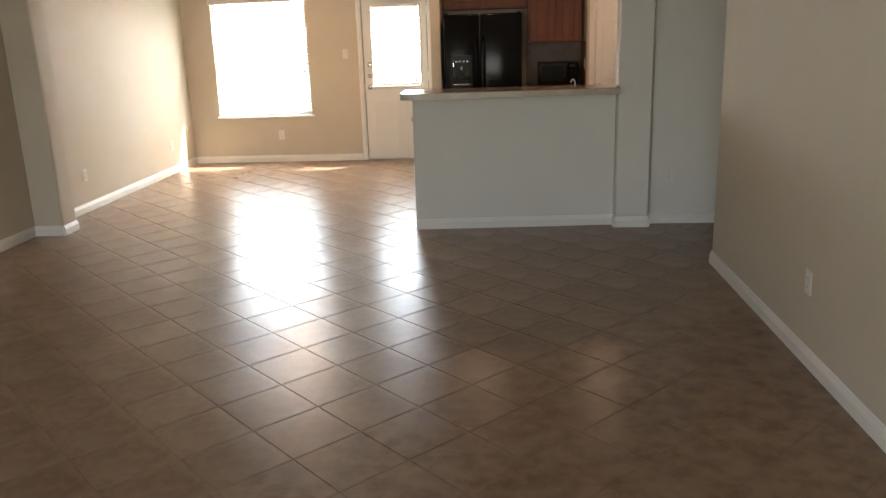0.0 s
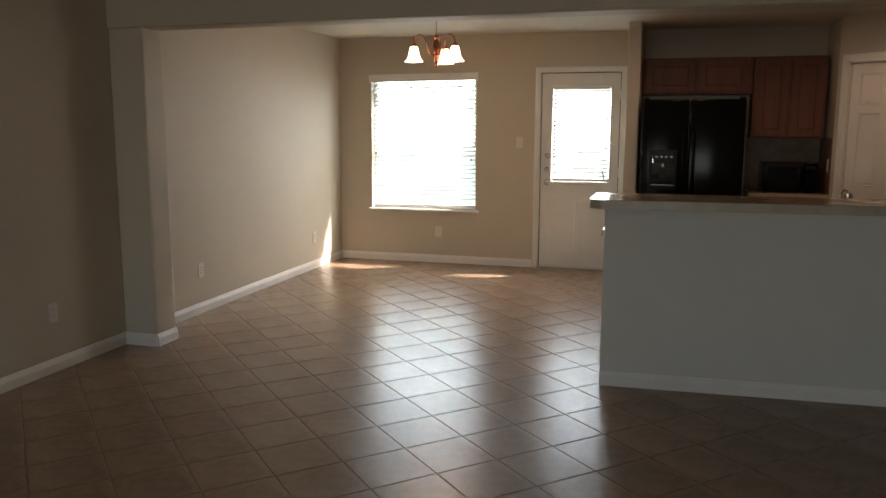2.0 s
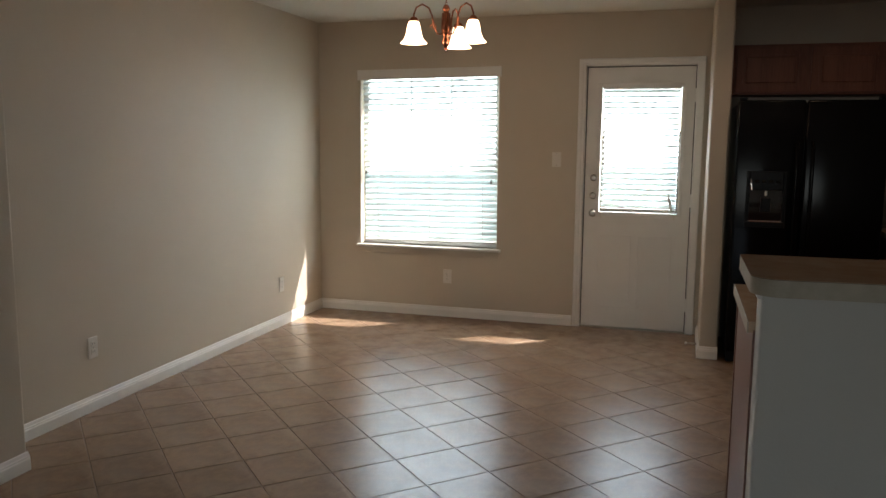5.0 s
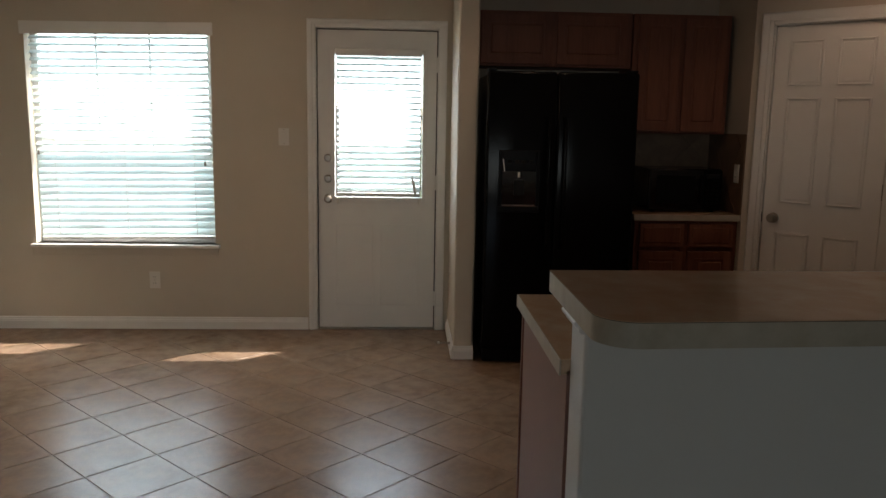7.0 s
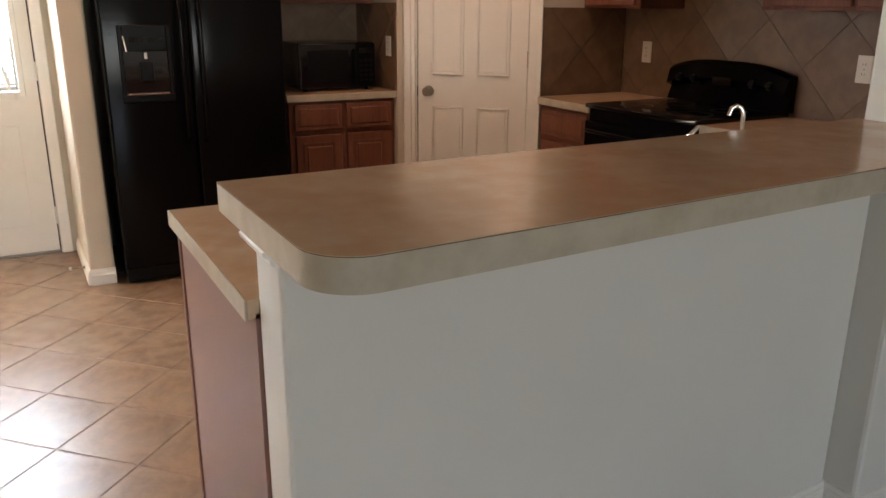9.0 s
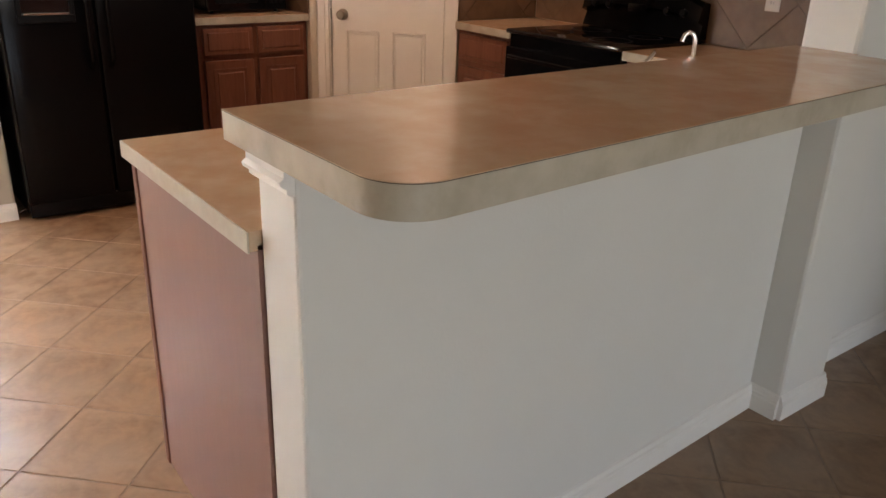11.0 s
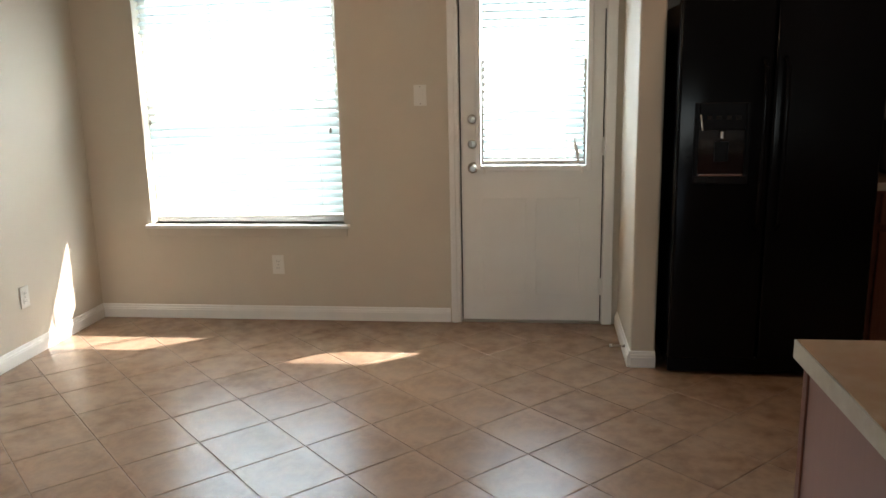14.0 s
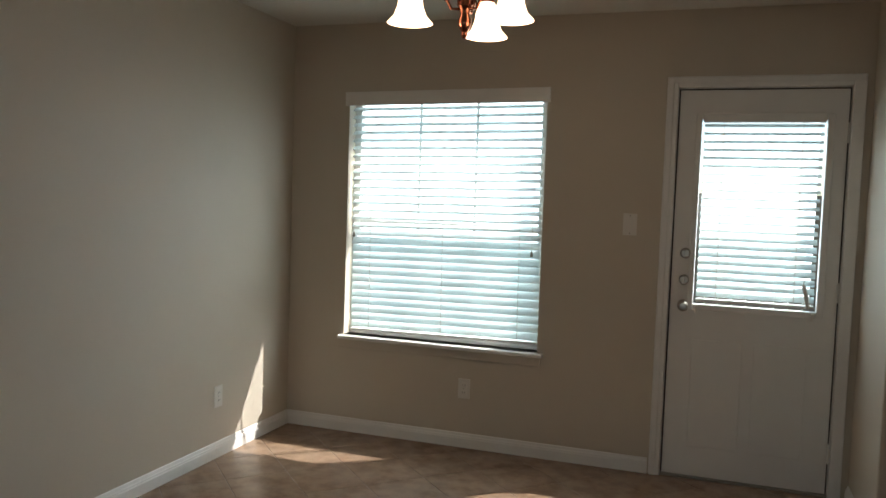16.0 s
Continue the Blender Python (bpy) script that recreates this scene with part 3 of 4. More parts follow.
# fridge
fx, fw, fy = 3.325, 0.88, -0.82
fr = thing("refrigerator", "glossy black side-by-side refrigerator with door dispenser", "refrigerator", at=(fx, fy, 0))
part("cabinet", box(0.004, fw - 0.004, 0.075, 0.80, 0.03, 1.725, 0.006), M_BLACK, fr)
part("grille", box(0.01, fw - 0.01, 0.055, 0.075, 0.012, 0.085, 0.003), M_DKPL, fr)
split = 0.405
for nm, x0, x1 in (("freezer_door", 0.0, split - 0.003), ("fridge_door", split + 0.003, fw)):
    d = part(nm, box(x0, x1, 0.0, 0.068, 0.09, 1.74, 0.016, 3), M_BLACK, fr, "", True)
    hx = split - 0.045 if nm == "freezer_door" else split + 0.045
    part("handle", tube([(hx, 0.005, 0.72), (hx, -0.045, 0.76), (hx, -0.052, 0.95), (hx, -0.052, 1.30), (hx, -0.045, 1.44), (hx, 0.005, 1.48)], 0.0115, 12), M_BLACK, d, "glossy black curved bar handle", True)
    if nm == "freezer_door":
        di = part("dispenser", merge(merge(box(0.075, 0.315, -0.012, 0.001, 0.93, 0.965, 0.004), box(0.075, 0.095, -0.012, 0.001, 0.965, 1.29, 0.004)), merge(box(0.295, 0.315, -0.012, 0.001, 0.965, 1.29, 0.004), box(0.095, 0.295, -0.012, 0.001, 1.17, 1.29, 0.004))), M_DKPL, d, "dark grey dispenser surround")
        part("dispenser_recess", box(0.096, 0.294, -0.003, 0.0005, 0.966, 1.169), M_BLKGL, d)
        part("paddle", box(0.165, 0.225, -0.016, -0.003, 1.03, 1.12, 0.004), M_DKPL, d)
        part("spout", moved(turned([(0, 0), (0.011, 0), (0.011, 0.03), (0, 0.03)], 12), Matrix.Translation((0.195, -0.014, 1.135))), M_CHROME, d)
        part("tray", box(0.10, 0.29, -0.02, -0.002, 0.966, 0.975, 0.002), M_CHROME, d)
        for k in range(4):
            part("button", box(0.125 + k * 0.042, 0.150 + k * 0.042, -0.0145, -0.0122, 1.215, 1.235, 0.001, 1), M_BLKGL, d)
        part("lever", tube([(0.10, -0.012, 1.24), (0.103, -0.020, 1.21), (0.108, -0.022, 1.17)], 0.0045, 8), M_CHROME, d)
for x in (0.03, fw - 0.03):
    part("hinge_cover", box(x - 0.025, x + 0.025, 0.02, 0.12, 1.741, 1.757, 0.005), M_DKPL, fr)
for x in (0.06, fw - 0.06):
    part("foot", moved(turned([(0, 0), (0.02, 0), (0.02, 0.03), (0, 0.03)], 12), Matrix.Translation((x, 0.12, 0))), M_DKPL, fr)
    part("foot", moved(turned([(0, 0), (0.02, 0), (0.02, 0.03), (0, 0.03)], 12), Matrix.Translation((x, 0.70, 0))), M_DKPL, fr)

# ---- pantry with six-panel door across the corner ----
ang = -45.0
L = (PB - PA).length
PW = 0.655
off = 0.122
pm = pose(PA.x, PA.y, 0, 0, 0, ang)
pw = bmesh.new()
box(0, off - 0.02, 0, 0.09, 0, H, 0, 2, pw)
box(off + PW + 0.02, L, 0, 0.09, 0, H, 0, 2, pw)
box(off - 0.02, off + PW + 0.02, 0, 0.09, DH + 0.02, H, 0, 2, pw)
o = solid("wall_pantry", pw, M_WALL, "beige wall set across the kitchen corner round the pantry door", kind="structure")
o.matrix_basis = pm
pd = thing("door_2", "white painted six-panel pantry door, closed", "door")
pd.matrix_basis = pm @ Matrix.Translation((off, 0.0, 0))
pd["kind"] = "structure"
part("slab", box(0.003, PW - 0.003, 0.012, 0.047, 0.012, DH, 0.002, 1), M_DOOR, pd)
for x0, x1 in ((0.108, 0.262), (0.378, 0.532)):
    for z0, z1 in ((0.20, 0.80), (1.02, 1.60), (1.71, 1.93)):
        q = box(x0, x1, 0.0085, 0.0122, z0, z1)
        bmesh.ops.bevel(q, geom=[e for e in q.edges if all(v.co.y < 0.0100 for v in e.verts)], offset=0.0035, segments=1, affect="EDGES")
        g = bmesh.new()
        for a in [(x0 - 0.020, x0 - 0.008, z0 - 0.020, z1 + 0.020), (x1 + 0.008, x1 + 0.020, z0 - 0.020, z1 + 0.020), (x0 - 0.008, x1 + 0.008, z0 - 0.020, z0 - 0.008), (x0 - 0.008, x1 + 0.008, z1 + 0.008, z1 + 0.020)]:
            box(a[0], a[1], 0.0030, 0.0125, a[2], a[3], 0.0040, 1, g)
        part("raised_panel", merge(g, q), M_DOOR, pd)
kn2 = moved(turned([(0, 0.060), (0.018, 0.058), (0.027, 0.046), (0.025, 0.033), (0.012, 0.025), (0.012, 0.012), (0.030, 0.008), (0.032, 0), (0, 0)], 24), Matrix.Translation((0.068, 0.0118, 0.905)) @ pose(0, 0, 0, 90))
part("door_knob", kn2, M_NICKEL, pd, "round satin nickel knob", True)
part("latch_plate", box(-0.006, 0.002, 0.004, 0.010, 0.875, 0.935, 0.001), M_SLOT, pd)
for z in (0.22, 1.10, 1.82):
    part("hinge", merge(moved(turned([(0, -0.045), (0.006, -0.045), (0.006, 0.045), (0, 0.045)], 10), Matrix.Translation((PW, 0.006, z))), box(PW - 0.006, PW + 0.014, 0.009, 0.0125, z - 0.04, z + 0.04)), M_NICKEL, pd)
o = solid("door_casing", casing(off - 0.006, off + PW + 0.006, DH + 0.008, 0, 0.072), M_TRIM, "white painted moulded pantry door casing", kind="structure")
o.matrix_basis = pm
solid("door_jamb", moved(merge(box(off - 0.0195, off - 0.001, 0, 0.088, 0, DH + 0.019), merge(box(off + PW + 0.001, off + PW + 0.0195, 0, 0.088, 0, DH + 0.019), box(off - 0.001, off + PW + 0.001, 0, 0.088, DH + 0.003, DH + 0.0195))), pm), M_TRIM, "white painted pantry door jamb", kind="structure")

# ---- kitchen side wall: counters, range, uppers ----
RY0, RY1 = -2.43, -1.67
cabinet("base_cabinet", "narrow reddish brown stained base cabinet beside the range", 0.463, 0.56, 0, WT - 0.038, 1, True, pose(KX - 0.58, -1.203, 0, 0, 0, -90))
worktop("worktop", "tan marbled laminate worktop between pantry wall and range", KX - 0.61, KX - 0.012, RY1 + 0.002, -1.212, "w")
cabinet("base_cabinet", "reddish brown stained base cabinet near the sink corner", 0.90, 0.56, 0, WT - 0.038, 2, True, pose(KX - 0.58, RY0 - 0.004, 0, 0, 0, -90))
cabinet("wall_cabinet", "reddish brown stained wall cabinet beside the range hood", 0.462, 0.31, 1.38, 2.12, 1, False, pose(KX - 0.315, -1.204, 0, 0, 0, -90), False)
cabinet("wall_cabinet", "short reddish brown stained wall cabinet above the range hood", 0.76, 0.31, 1.72, 2.12, 2, False, pose(KX - 0.315, RY1 - 0.001, 0, 0, 0, -90), False)
cabinet("wall_cabinet", "reddish brown stained wall cabinet above the side worktop", 0.90, 0.31, 1.38, 2.12, 2, False, pose(KX - 0.315, RY0 - 0.003, 0, 0, 0, -90), False)
hood = thing("range_hood", "black under-cabinet range hood over the stove", "range hood", at=(KX - 0.5, RY0 + 0.002, 1.56))
hb = prism([(0, 0), (0.485, 0), (0.485, 0.155), (0.15, 0.155), (0, 0.06)], 0.002, 0.752)
bmesh.ops.transform(hb, matrix=Matrix(((1, 0, 0, 0), (0, 0, 1, 0), (0, 1, 0, 0), (0, 0, 0, 1))), verts=hb.verts)
bmesh.ops.recalc_face_normals(hb, faces=hb.faces[:])
part("canopy", hb, M_BLACK, hood)
part("filter", box(0.08, 0.42, 0.12, 0.64, -0.006, -0.0005, 0.002), M_DKPL, hood)
part("switch", box(-0.006, 0.0, 0.52, 0.56, 0.02, 0.04, 0.002), M_DKPL, hood)

rg = thing("range", "glossy black freestanding electric range with curved backguard", "range", at=(KX - 0.64, RY0, 0))
part("body", box(0.03, 0.628, 0.004, 0.756, 0.02, 0.893, 0.004), M_BLACK, rg)
part("cooktop", box(0.0, 0.60, 0.0, 0.760, 0.894, 0.916, 0.006, 3), M_BLKGL, rg, "black glass cooktop", True)
for x, y, r in ((0.17, 0.20, 0.10), (0.17, 0.56, 0.08), (0.42, 0.20, 0.08), (0.42, 0.56, 0.10)):
    part("burner", moved(turned([(r - 0.006, 0), (r, 0.0008), (r + 0.004, 0)], 36), Matrix.Translation((x, y, 0.9163))), M_DKPL, rg)
part("oven_door", box(0.0, 0.028, 0.006, 0.754, 0.24, 0.83, 0.006), M_BLACK, rg)
part("oven_window", box(-0.003, 0.0005, 0.14, 0.62, 0.40, 0.68, 0.002), M_BLKGL, rg)
part("handle", tube([(0.0, 0.07, 0.79), (-0.04, 0.075, 0.79), (-0.045, 0.12, 0.79), (-0.045, 0.64, 0.79), (-0.04, 0.685, 0.79), (0.0, 0.69, 0.79)], 0.011, 10), M_BLACK, rg, "", True)
part("drawer", box(0.002, 0.028, 0.006, 0.754, 0.05, 0.225, 0.005), M_BLACK, rg)
bg = bmesh.new()
N = 14
prof = []
for k in range(N + 1):
    y = 0.0 + 0.76 * k / N
    u = abs(2 * k / N - 1)
    prof.append((y, 1.135 - 0.045 * u ** 3))
lower = [bg.verts.new((0.56, y, 0.917)) for y, z in prof]
mid = [bg.verts.new((0.585, y, z - 0.105)) for y, z in prof]
lip = [bg.verts.new((0.545, y, z - 0.09)) for y, z in prof]
face = [bg.verts.new((0.565, y, z - 0.018)) for y, z in prof]
crown = [bg.verts.new((0.590, y, z)) for y, z in prof]
back = [bg.verts.new((0.625, y, z - 0.005)) for y, z in prof]
foot_ = [bg.verts.new((0.625, y, 0.917)) for y, z in prof]
loops = [lower, mid, lip, face, crown, back, foot_]
for p, q in zip(loops, loops[1:]):
    for k in range(N):
        bg.faces.new((p[k], p[k + 1], q[k + 1], q[k]))
for k in range(N):
    bg.faces.new((foot_[k], foot_[k + 1], lower[k + 1], lower[k]))
for e in (0, N):
    bg.faces.new([l[e] for l in loops])
bmesh.ops.recalc_face_normals(bg, faces=bg.faces[:])
gd = part("backguard", bg, M_BLACK, rg, "black curved control backguard", True)
for y in (0.09, 0.19, 0.57, 0.67):
    kb = moved(turned([(0, 0.022), (0.017, 0.020), (0.020, 0.0), (0, 0)], 18), Matrix.Translation((0.553, y, 1.035)) @ pose(0, 0, 0, 0, -75))
    part("knob", kb, M_DKPL, gd, "", True)
part("clock", box(0.545, 0.552, 0.32, 0.44, 1.015, 1.055, 0.001), M_BLKGL, gd)

# ---- peninsula worktop, sink and tap ----
PY0, PY1 = HW1 + 0.002, PEN0
SX0, SX1, SY0, SY1 = 4.17, 4.92, -3.44, -3.02
pt = thing("worktop", "tan marbled laminate L-shaped worktop with sink cut-out", "worktop", "kitchen worktops", at=(3.226, PEN0, WT))
oo = (3.226, PEN0, WT)
LX0, LX1, LX2 = 3.226, KX - 0.61, KX - 0.002
plan = [(LX0, PY0), (SX0, PY0), (SX0, SY0), (SX0, SY1), (SX1, SY1), (SX1, SY0), (SX0 + 0.0002, SY0), (SX0 + 0.0002, PY0), (LX2, PY0), (LX2, RY0 - 0.002), (LX1, RY0 - 0.002), (LX1, PY1), (LX0, PY1)]
tb = moved(prism(plan, WT - 0.037, WT), Matrix.Translation((-oo[0], -oo[1], -oo[2])))
part("top", tb, M_LAM, pt)
part("edge_band", local(3.2215, 3.2255, PY0, PY1 + 0.004, WT - 0.040, WT - 0.001, 0.001, oo), M_EDGE, pt, "paler grey-tan laminate edge band")
part("edge_band", local(3.226, KX - 0.611, PY1 + 0.0005, PY1 + 0.004, WT - 0.040, WT - 0.001, 0.001, oo), M_EDGE, pt, "paler grey-tan laminate edge band")
part("edge_band", local(KX - 0.6145, KX - 0.6105, PY1 + 0.005, RY0 - 0.002, WT - 0.040, WT - 0.001, 0.001, oo), M_EDGE, pt, "paler grey-tan laminate edge band")
M_STEEL = mat("brushed_steel", (0.55, 0.54, 0.52), 0.28, 1.0, bump=0.03, bump_scale=300)
sk = thing("sink", "brushed steel double bowl kitchen sink", "sink", at=(SX0, SY0, WT))
rim = bmesh.new()
for a in [(-0.015, SX1 - SX0 + 0.015, -0.015, 0.01), (-0.015, SX1 - SX0 + 0.015, SY1 - SY0 - 0.01, SY1 - SY0 + 0.015), (-0.015, 0.01, 0.01, SY1 - SY0 - 0.01), (SX1 - SX0 - 0.01, SX1 - SX0 + 0.015, 0.01, SY1 - SY0 - 0.01), (0.365, 0.385, 0.01, SY1 - SY0 - 0.01)]:
    box(*a, 0.0005, 0.005, 0.002, 1, rim)
part("rim", rim, M_STEEL, sk)
for x0, x1 in ((0.010, 0.365), (0.385, SX1 - SX0 - 0.010)):
    bw = bmesh.new()
    for a in [(x0, x0 + 0.003, 0.010, SY1 - SY0 - 0.01, -0.17, 0.0), (x1 - 0.003, x1, 0.010, SY1 - SY0 - 0.01, -0.17, 0.0), (x0, x1, 0.010, 0.013, -0.17, 0.0), (x0, x1, SY1 - SY0 - 0.013, SY1 - SY0 - 0.010, -0.17, 0.0), (x0, x1, 0.010, SY1 - SY0 - 0.010, -0.173, -0.17)]:
        box(*a, 0, 1, bw)
    part("bowl", bw, M_STEEL, sk)
TX, TY = 4.33, -3.52
tap = thing("sink_tap", "chrome single-lever kitchen tap", "tap", at=(TX, TY, WT))
part("base", merge(turned([(0, 0.0), (0.030, 0.0), (0.030, 0.008), (0.024, 0.016), (0.022, 0.085), (0.026, 0.12), (0.022, 0.145), (0, 0.155)], 20), box(-0.11, 0.11, -0.025, 0.025, 0.0, 0.008, 0.003)), M_CHROME, tap, "", True)
part("lever", tube([(0, 0, 0.145), (0.03, 0.015, 0.175), (0.09, 0.03, 0.205)][::-1], [0.005, 0.007, 0.011], 10), M_CHROME, tap, "", True)
part("spout", tube([(0, 0.01, 0.09), (-0.015, 0.06, 0.115), (-0.03, 0.13, 0.125), (-0.04, 0.18, 0.115), (-0.043, 0.20, 0.095)], 0.012, 12), M_CHROME, tap, "", True)
sp = thing("filter_tap", "slim chrome drinking water tap with hooked spout", "tap", at=(4.55, -3.52, WT))
part("base", turned([(0, 0.0), (0.020, 0.0), (0.020, 0.006), (0.009, 0.014), (0.008, 0.03), (0, 0.03)], 16), M_CHROME, sp, "", True)
part("spout", tube([(0, 0, 0.02), (-0.004, 0, 0.14), (-0.009, 0, 0.235), (-0.014, 0.004, 0.249), (-0.024, 0.010, 0.254), (-0.036, 0.015, 0.247), (-0.041, 0.017, 0.230)], 0.006, 10), M_CHROME, sp, "", True)

# ---- backsplash tiles ----


M_GROUT2 = mat("tan_grout", (0.150, 0.098, 0.062), 0.85, bump=0.3, bump_scale=200)
ZS = 1.38


def clip_poly(poly, x0, x1, z0, z1):
    for axis, lim, sign in ((0, x0, 1), (0, x1, -1), (1, z0, 1), (1, z1, -1)):
        out = []
        for a, b in zip(poly, poly[1:] + poly[:1]):
            ia, ib = (a[axis] - lim) * sign >= 0, (b[axis] - lim) * sign >= 0
            if ia:
                out.append(a)
            if ia != ib:
                t = (lim - a[axis]) / (b[axis] - a[axis])
                out.append((a[0] + t * (b[0] - a[0]), a[1] + t * (b[1] - a[1])))
        poly = out
        if len(poly) < 3:
            return []
    return poly


def area2(p):
    return abs(sum(a[0] * b[1] - b[0] * a[1] for a, b in zip(p, p[1:] + p[:1]))) / 2


def diamond(cx, cy, half):
    return [(cx - half, cy), (cx, cy - half), (cx + half, cy), (cx, cy + half)]


def slab_of(poly, t, material, name, chamfer=0.0015):
    """A tile over a polygon in its own xy plane, from z=0 up to t."""
    cx, cy = sum(p[0] for p in poly) / len(poly), sum(p[1] for p in poly) / len(poly)
    b = bmesh.new()
    lo = [b.verts.new((x - cx, y - cy, 0)) for x, y in poly]
    md = [b.verts.new((x - cx, y - cy, t - chamfer)) for x, y in poly]

    def pull(x, y):
        d = math.hypot(x - cx, y - cy) or 1
        k = max(0.2, 1 - chamfer * 1.6 / d)
        return (x - cx) * k, (y - cy) * k
    hi = [b.verts.new((*pull(x, y), t)) for x, y in poly]
    n = len(poly)
    b.faces.new(hi)
    for p, q in ((lo, md), (md, hi)):
        for i in range(n):
            b.faces.new((p[i], p[(i + 1) % n], q[(i + 1) % n], q[i]))
    bmesh.ops.recalc_face_normals(b, faces=b.faces[:])
    return mesh_of(b, name, material), cx, cy


def tile_wall(name, m, w, h, pitch, u0, v0):
    """Diagonal wall tiles over a w by h field; m lays its xy plane on the wall, z out of it."""
    back = solid(name, box(0, w, 0, h, 0.0005, 0.005), M_GROUT2, "tan diagonal tile backsplash between worktop and cabinets", kind="structure")
    back.matrix_basis = m
    half = pitch * math.sqrt(0.5) - 0.0021
    step = pitch * math.sqrt(0.5)
    for i in range(-2, int(w / step) + 3):
        for j in range(-2, int(h / step) + 3):
            if (i + j) % 2:
                continue
            poly = clip_poly(diamond(u0 + i * step, v0 + j * step, half), 0.001, w - 0.001, 0.001, h - 0.001)
            if len(poly) < 3 or area2(poly) < 4e-4:
                continue
            me, cx, cy = slab_of(poly, 0.0045, M_SPLASH, "splash_tile")
            t = new("splash_tile", me)
            t.parent = back
            t.location = (cx, cy, 0.0035)
    return back


tile_wall("backsplash", pose(4.285, -0.0005, WT + 0.001, 90), 0.665, ZS - WT + 0.045, 0.305, 0.1, 0.2)
tile_wall("backsplash", pose(4.954, -0.011, WT + 0.001, 90, 0, -90), 0.585, ZS - WT + 0.02, 0.305, 0.1, 0.2)
tile_wall("backsplash", pose(5.560, -1.2005, WT + 0.001, 90), KX - 5.560 - 0.006, ZS - WT, 0.305, 0.05, 0.25)
tile_wall("backsplash", pose(KX - 0.0005, -1.212, WT + 0.001, 90, 0, -90), 2.40, 0.67, 0.305, 0.15, 0.22)

# ---- plates ----


def plate(name, label, kind_, m, group="wall plates"):
    """A cover plate in its own xz plane, facing -y."""
    p = thing(name, label, "outlet" if kind_ == "outlet" else "switch", group)
    p.matrix_basis = m
    part("cover", box(-0.036, 0.036, -0.006, 0, -0.058, 0.058, 0.0025), M_PLATE, p)
    if kind_ == "outlet":
        for z in (-0.021, 0.021):
            so = part("socket", box(-0.017, 0.017, -0.0085, -0.0055, z - 0.014, z + 0.014, 0.0025), M_PLATE, p)
            part("slot", merge(box(-0.0075, -0.0055, -0.0092, -0.0084, z - 0.004, z + 0.006), box(0.0055, 0.0075, -0.0092, -0.0084, z - 0.004, z + 0.005)), M_SLOT, so)
    elif kind_ == "rocker":
        part("rocker", box(-0.016, 0.016, -0.0095, -0.0055, -0.033, 0.033, 0.002), M_PLATE, p)
    for z in ((0.0,) if kind_ == "outlet" else (-0.047, 0.047)):
        part("screw", moved(turned([(0, 0.0012), (0.003, 0.0008), (0.0035, 0), (0, 0)], 10), Matrix.Translation((0, -0.006, z)) @ pose(0, 0, 0, 90)), M_NICKEL, p)
    return p


plate("wall_outlet", "white duplex outlet under the window", "outlet", pose(1.155, -0.0005, 0.342))
plate("light_switch", "white rocker light switch beside the back door", "rocker", pose(2.045, -0.0005, 1.328))
plate("wall_outlet", "white duplex outlet low on the dining side wall", "outlet", pose(0.0005, -0.736, 0.33, 0, 0, 90))
plate("wall_outlet", "white duplex outlet low on the dining side wall", "outlet", pose(0.0005, -2.85, 0.345, 0, 0, 90))
plate("wall_outlet", "white duplex outlet low on the living room wall", "outlet", pose(LX + 0.0005, -4.47, 0.366, 0, 0, 90))
plate("wall_outlet", "white duplex outlet low on the hallway wall", "outlet", pose(5.28, HALL - 0.0005, 0.39))
plate("wall_outlet", "white duplex outlet low on the living room side wall", "outlet", pose(RW - 0.0005, -6.48, 0.385, 0, 0, -90))
plate("wall_outlet", "white outlet on the pantry return wall above the worktop", "outlet", pose(4.9443, -0.51, 1.155, 0, 0, -90))
plate("wall_outlet", "white outlet on the tan tile backsplash beside the range", "outlet", pose(KX - 0.009, -1.41, 1.143, 0, 0, -90))
plate("wall_outlet", "white outlet on the tan tile backsplash above the side worktop", "outlet", pose(KX - 0.009, -2.75, 1.14, 0, 0, -90))

# ---- ceiling vent and downlight ----
vt = thing("ceiling_vent", "white louvred ceiling air vent", "air vent", at=(3.25, -1.90, H))
part("frame", merge(merge(box(-0.17, 0.17, -0.095, -0.075, -0.010, -0.001, 0.002), box(-0.17, 0.17, 0.075, 0.095, -0.010, -0.001, 0.002)), merge(box(-0.17, -0.15, -0.075, 0.075, -0.010, -0.001), box(0.15, 0.17, -0.075, 0.075, -0.010, -0.001))), M_TRIM, vt)
part("backing", box(-0.15, 0.15, -0.075, 0.075, -0.003, -0.0005), M_SLOT, vt)
for k in range(15):
    x = -0.14 + k * 0.02
    s_ = part("slat", moved(box(-0.007, 0.007, -0.074, 0.074, -0.0007, 0.0007), pose(0, 0, 0, 0, 40 if k < 7 else -40)), M_TRIM, vt)
    s_.location = (x, 0, -0.008)
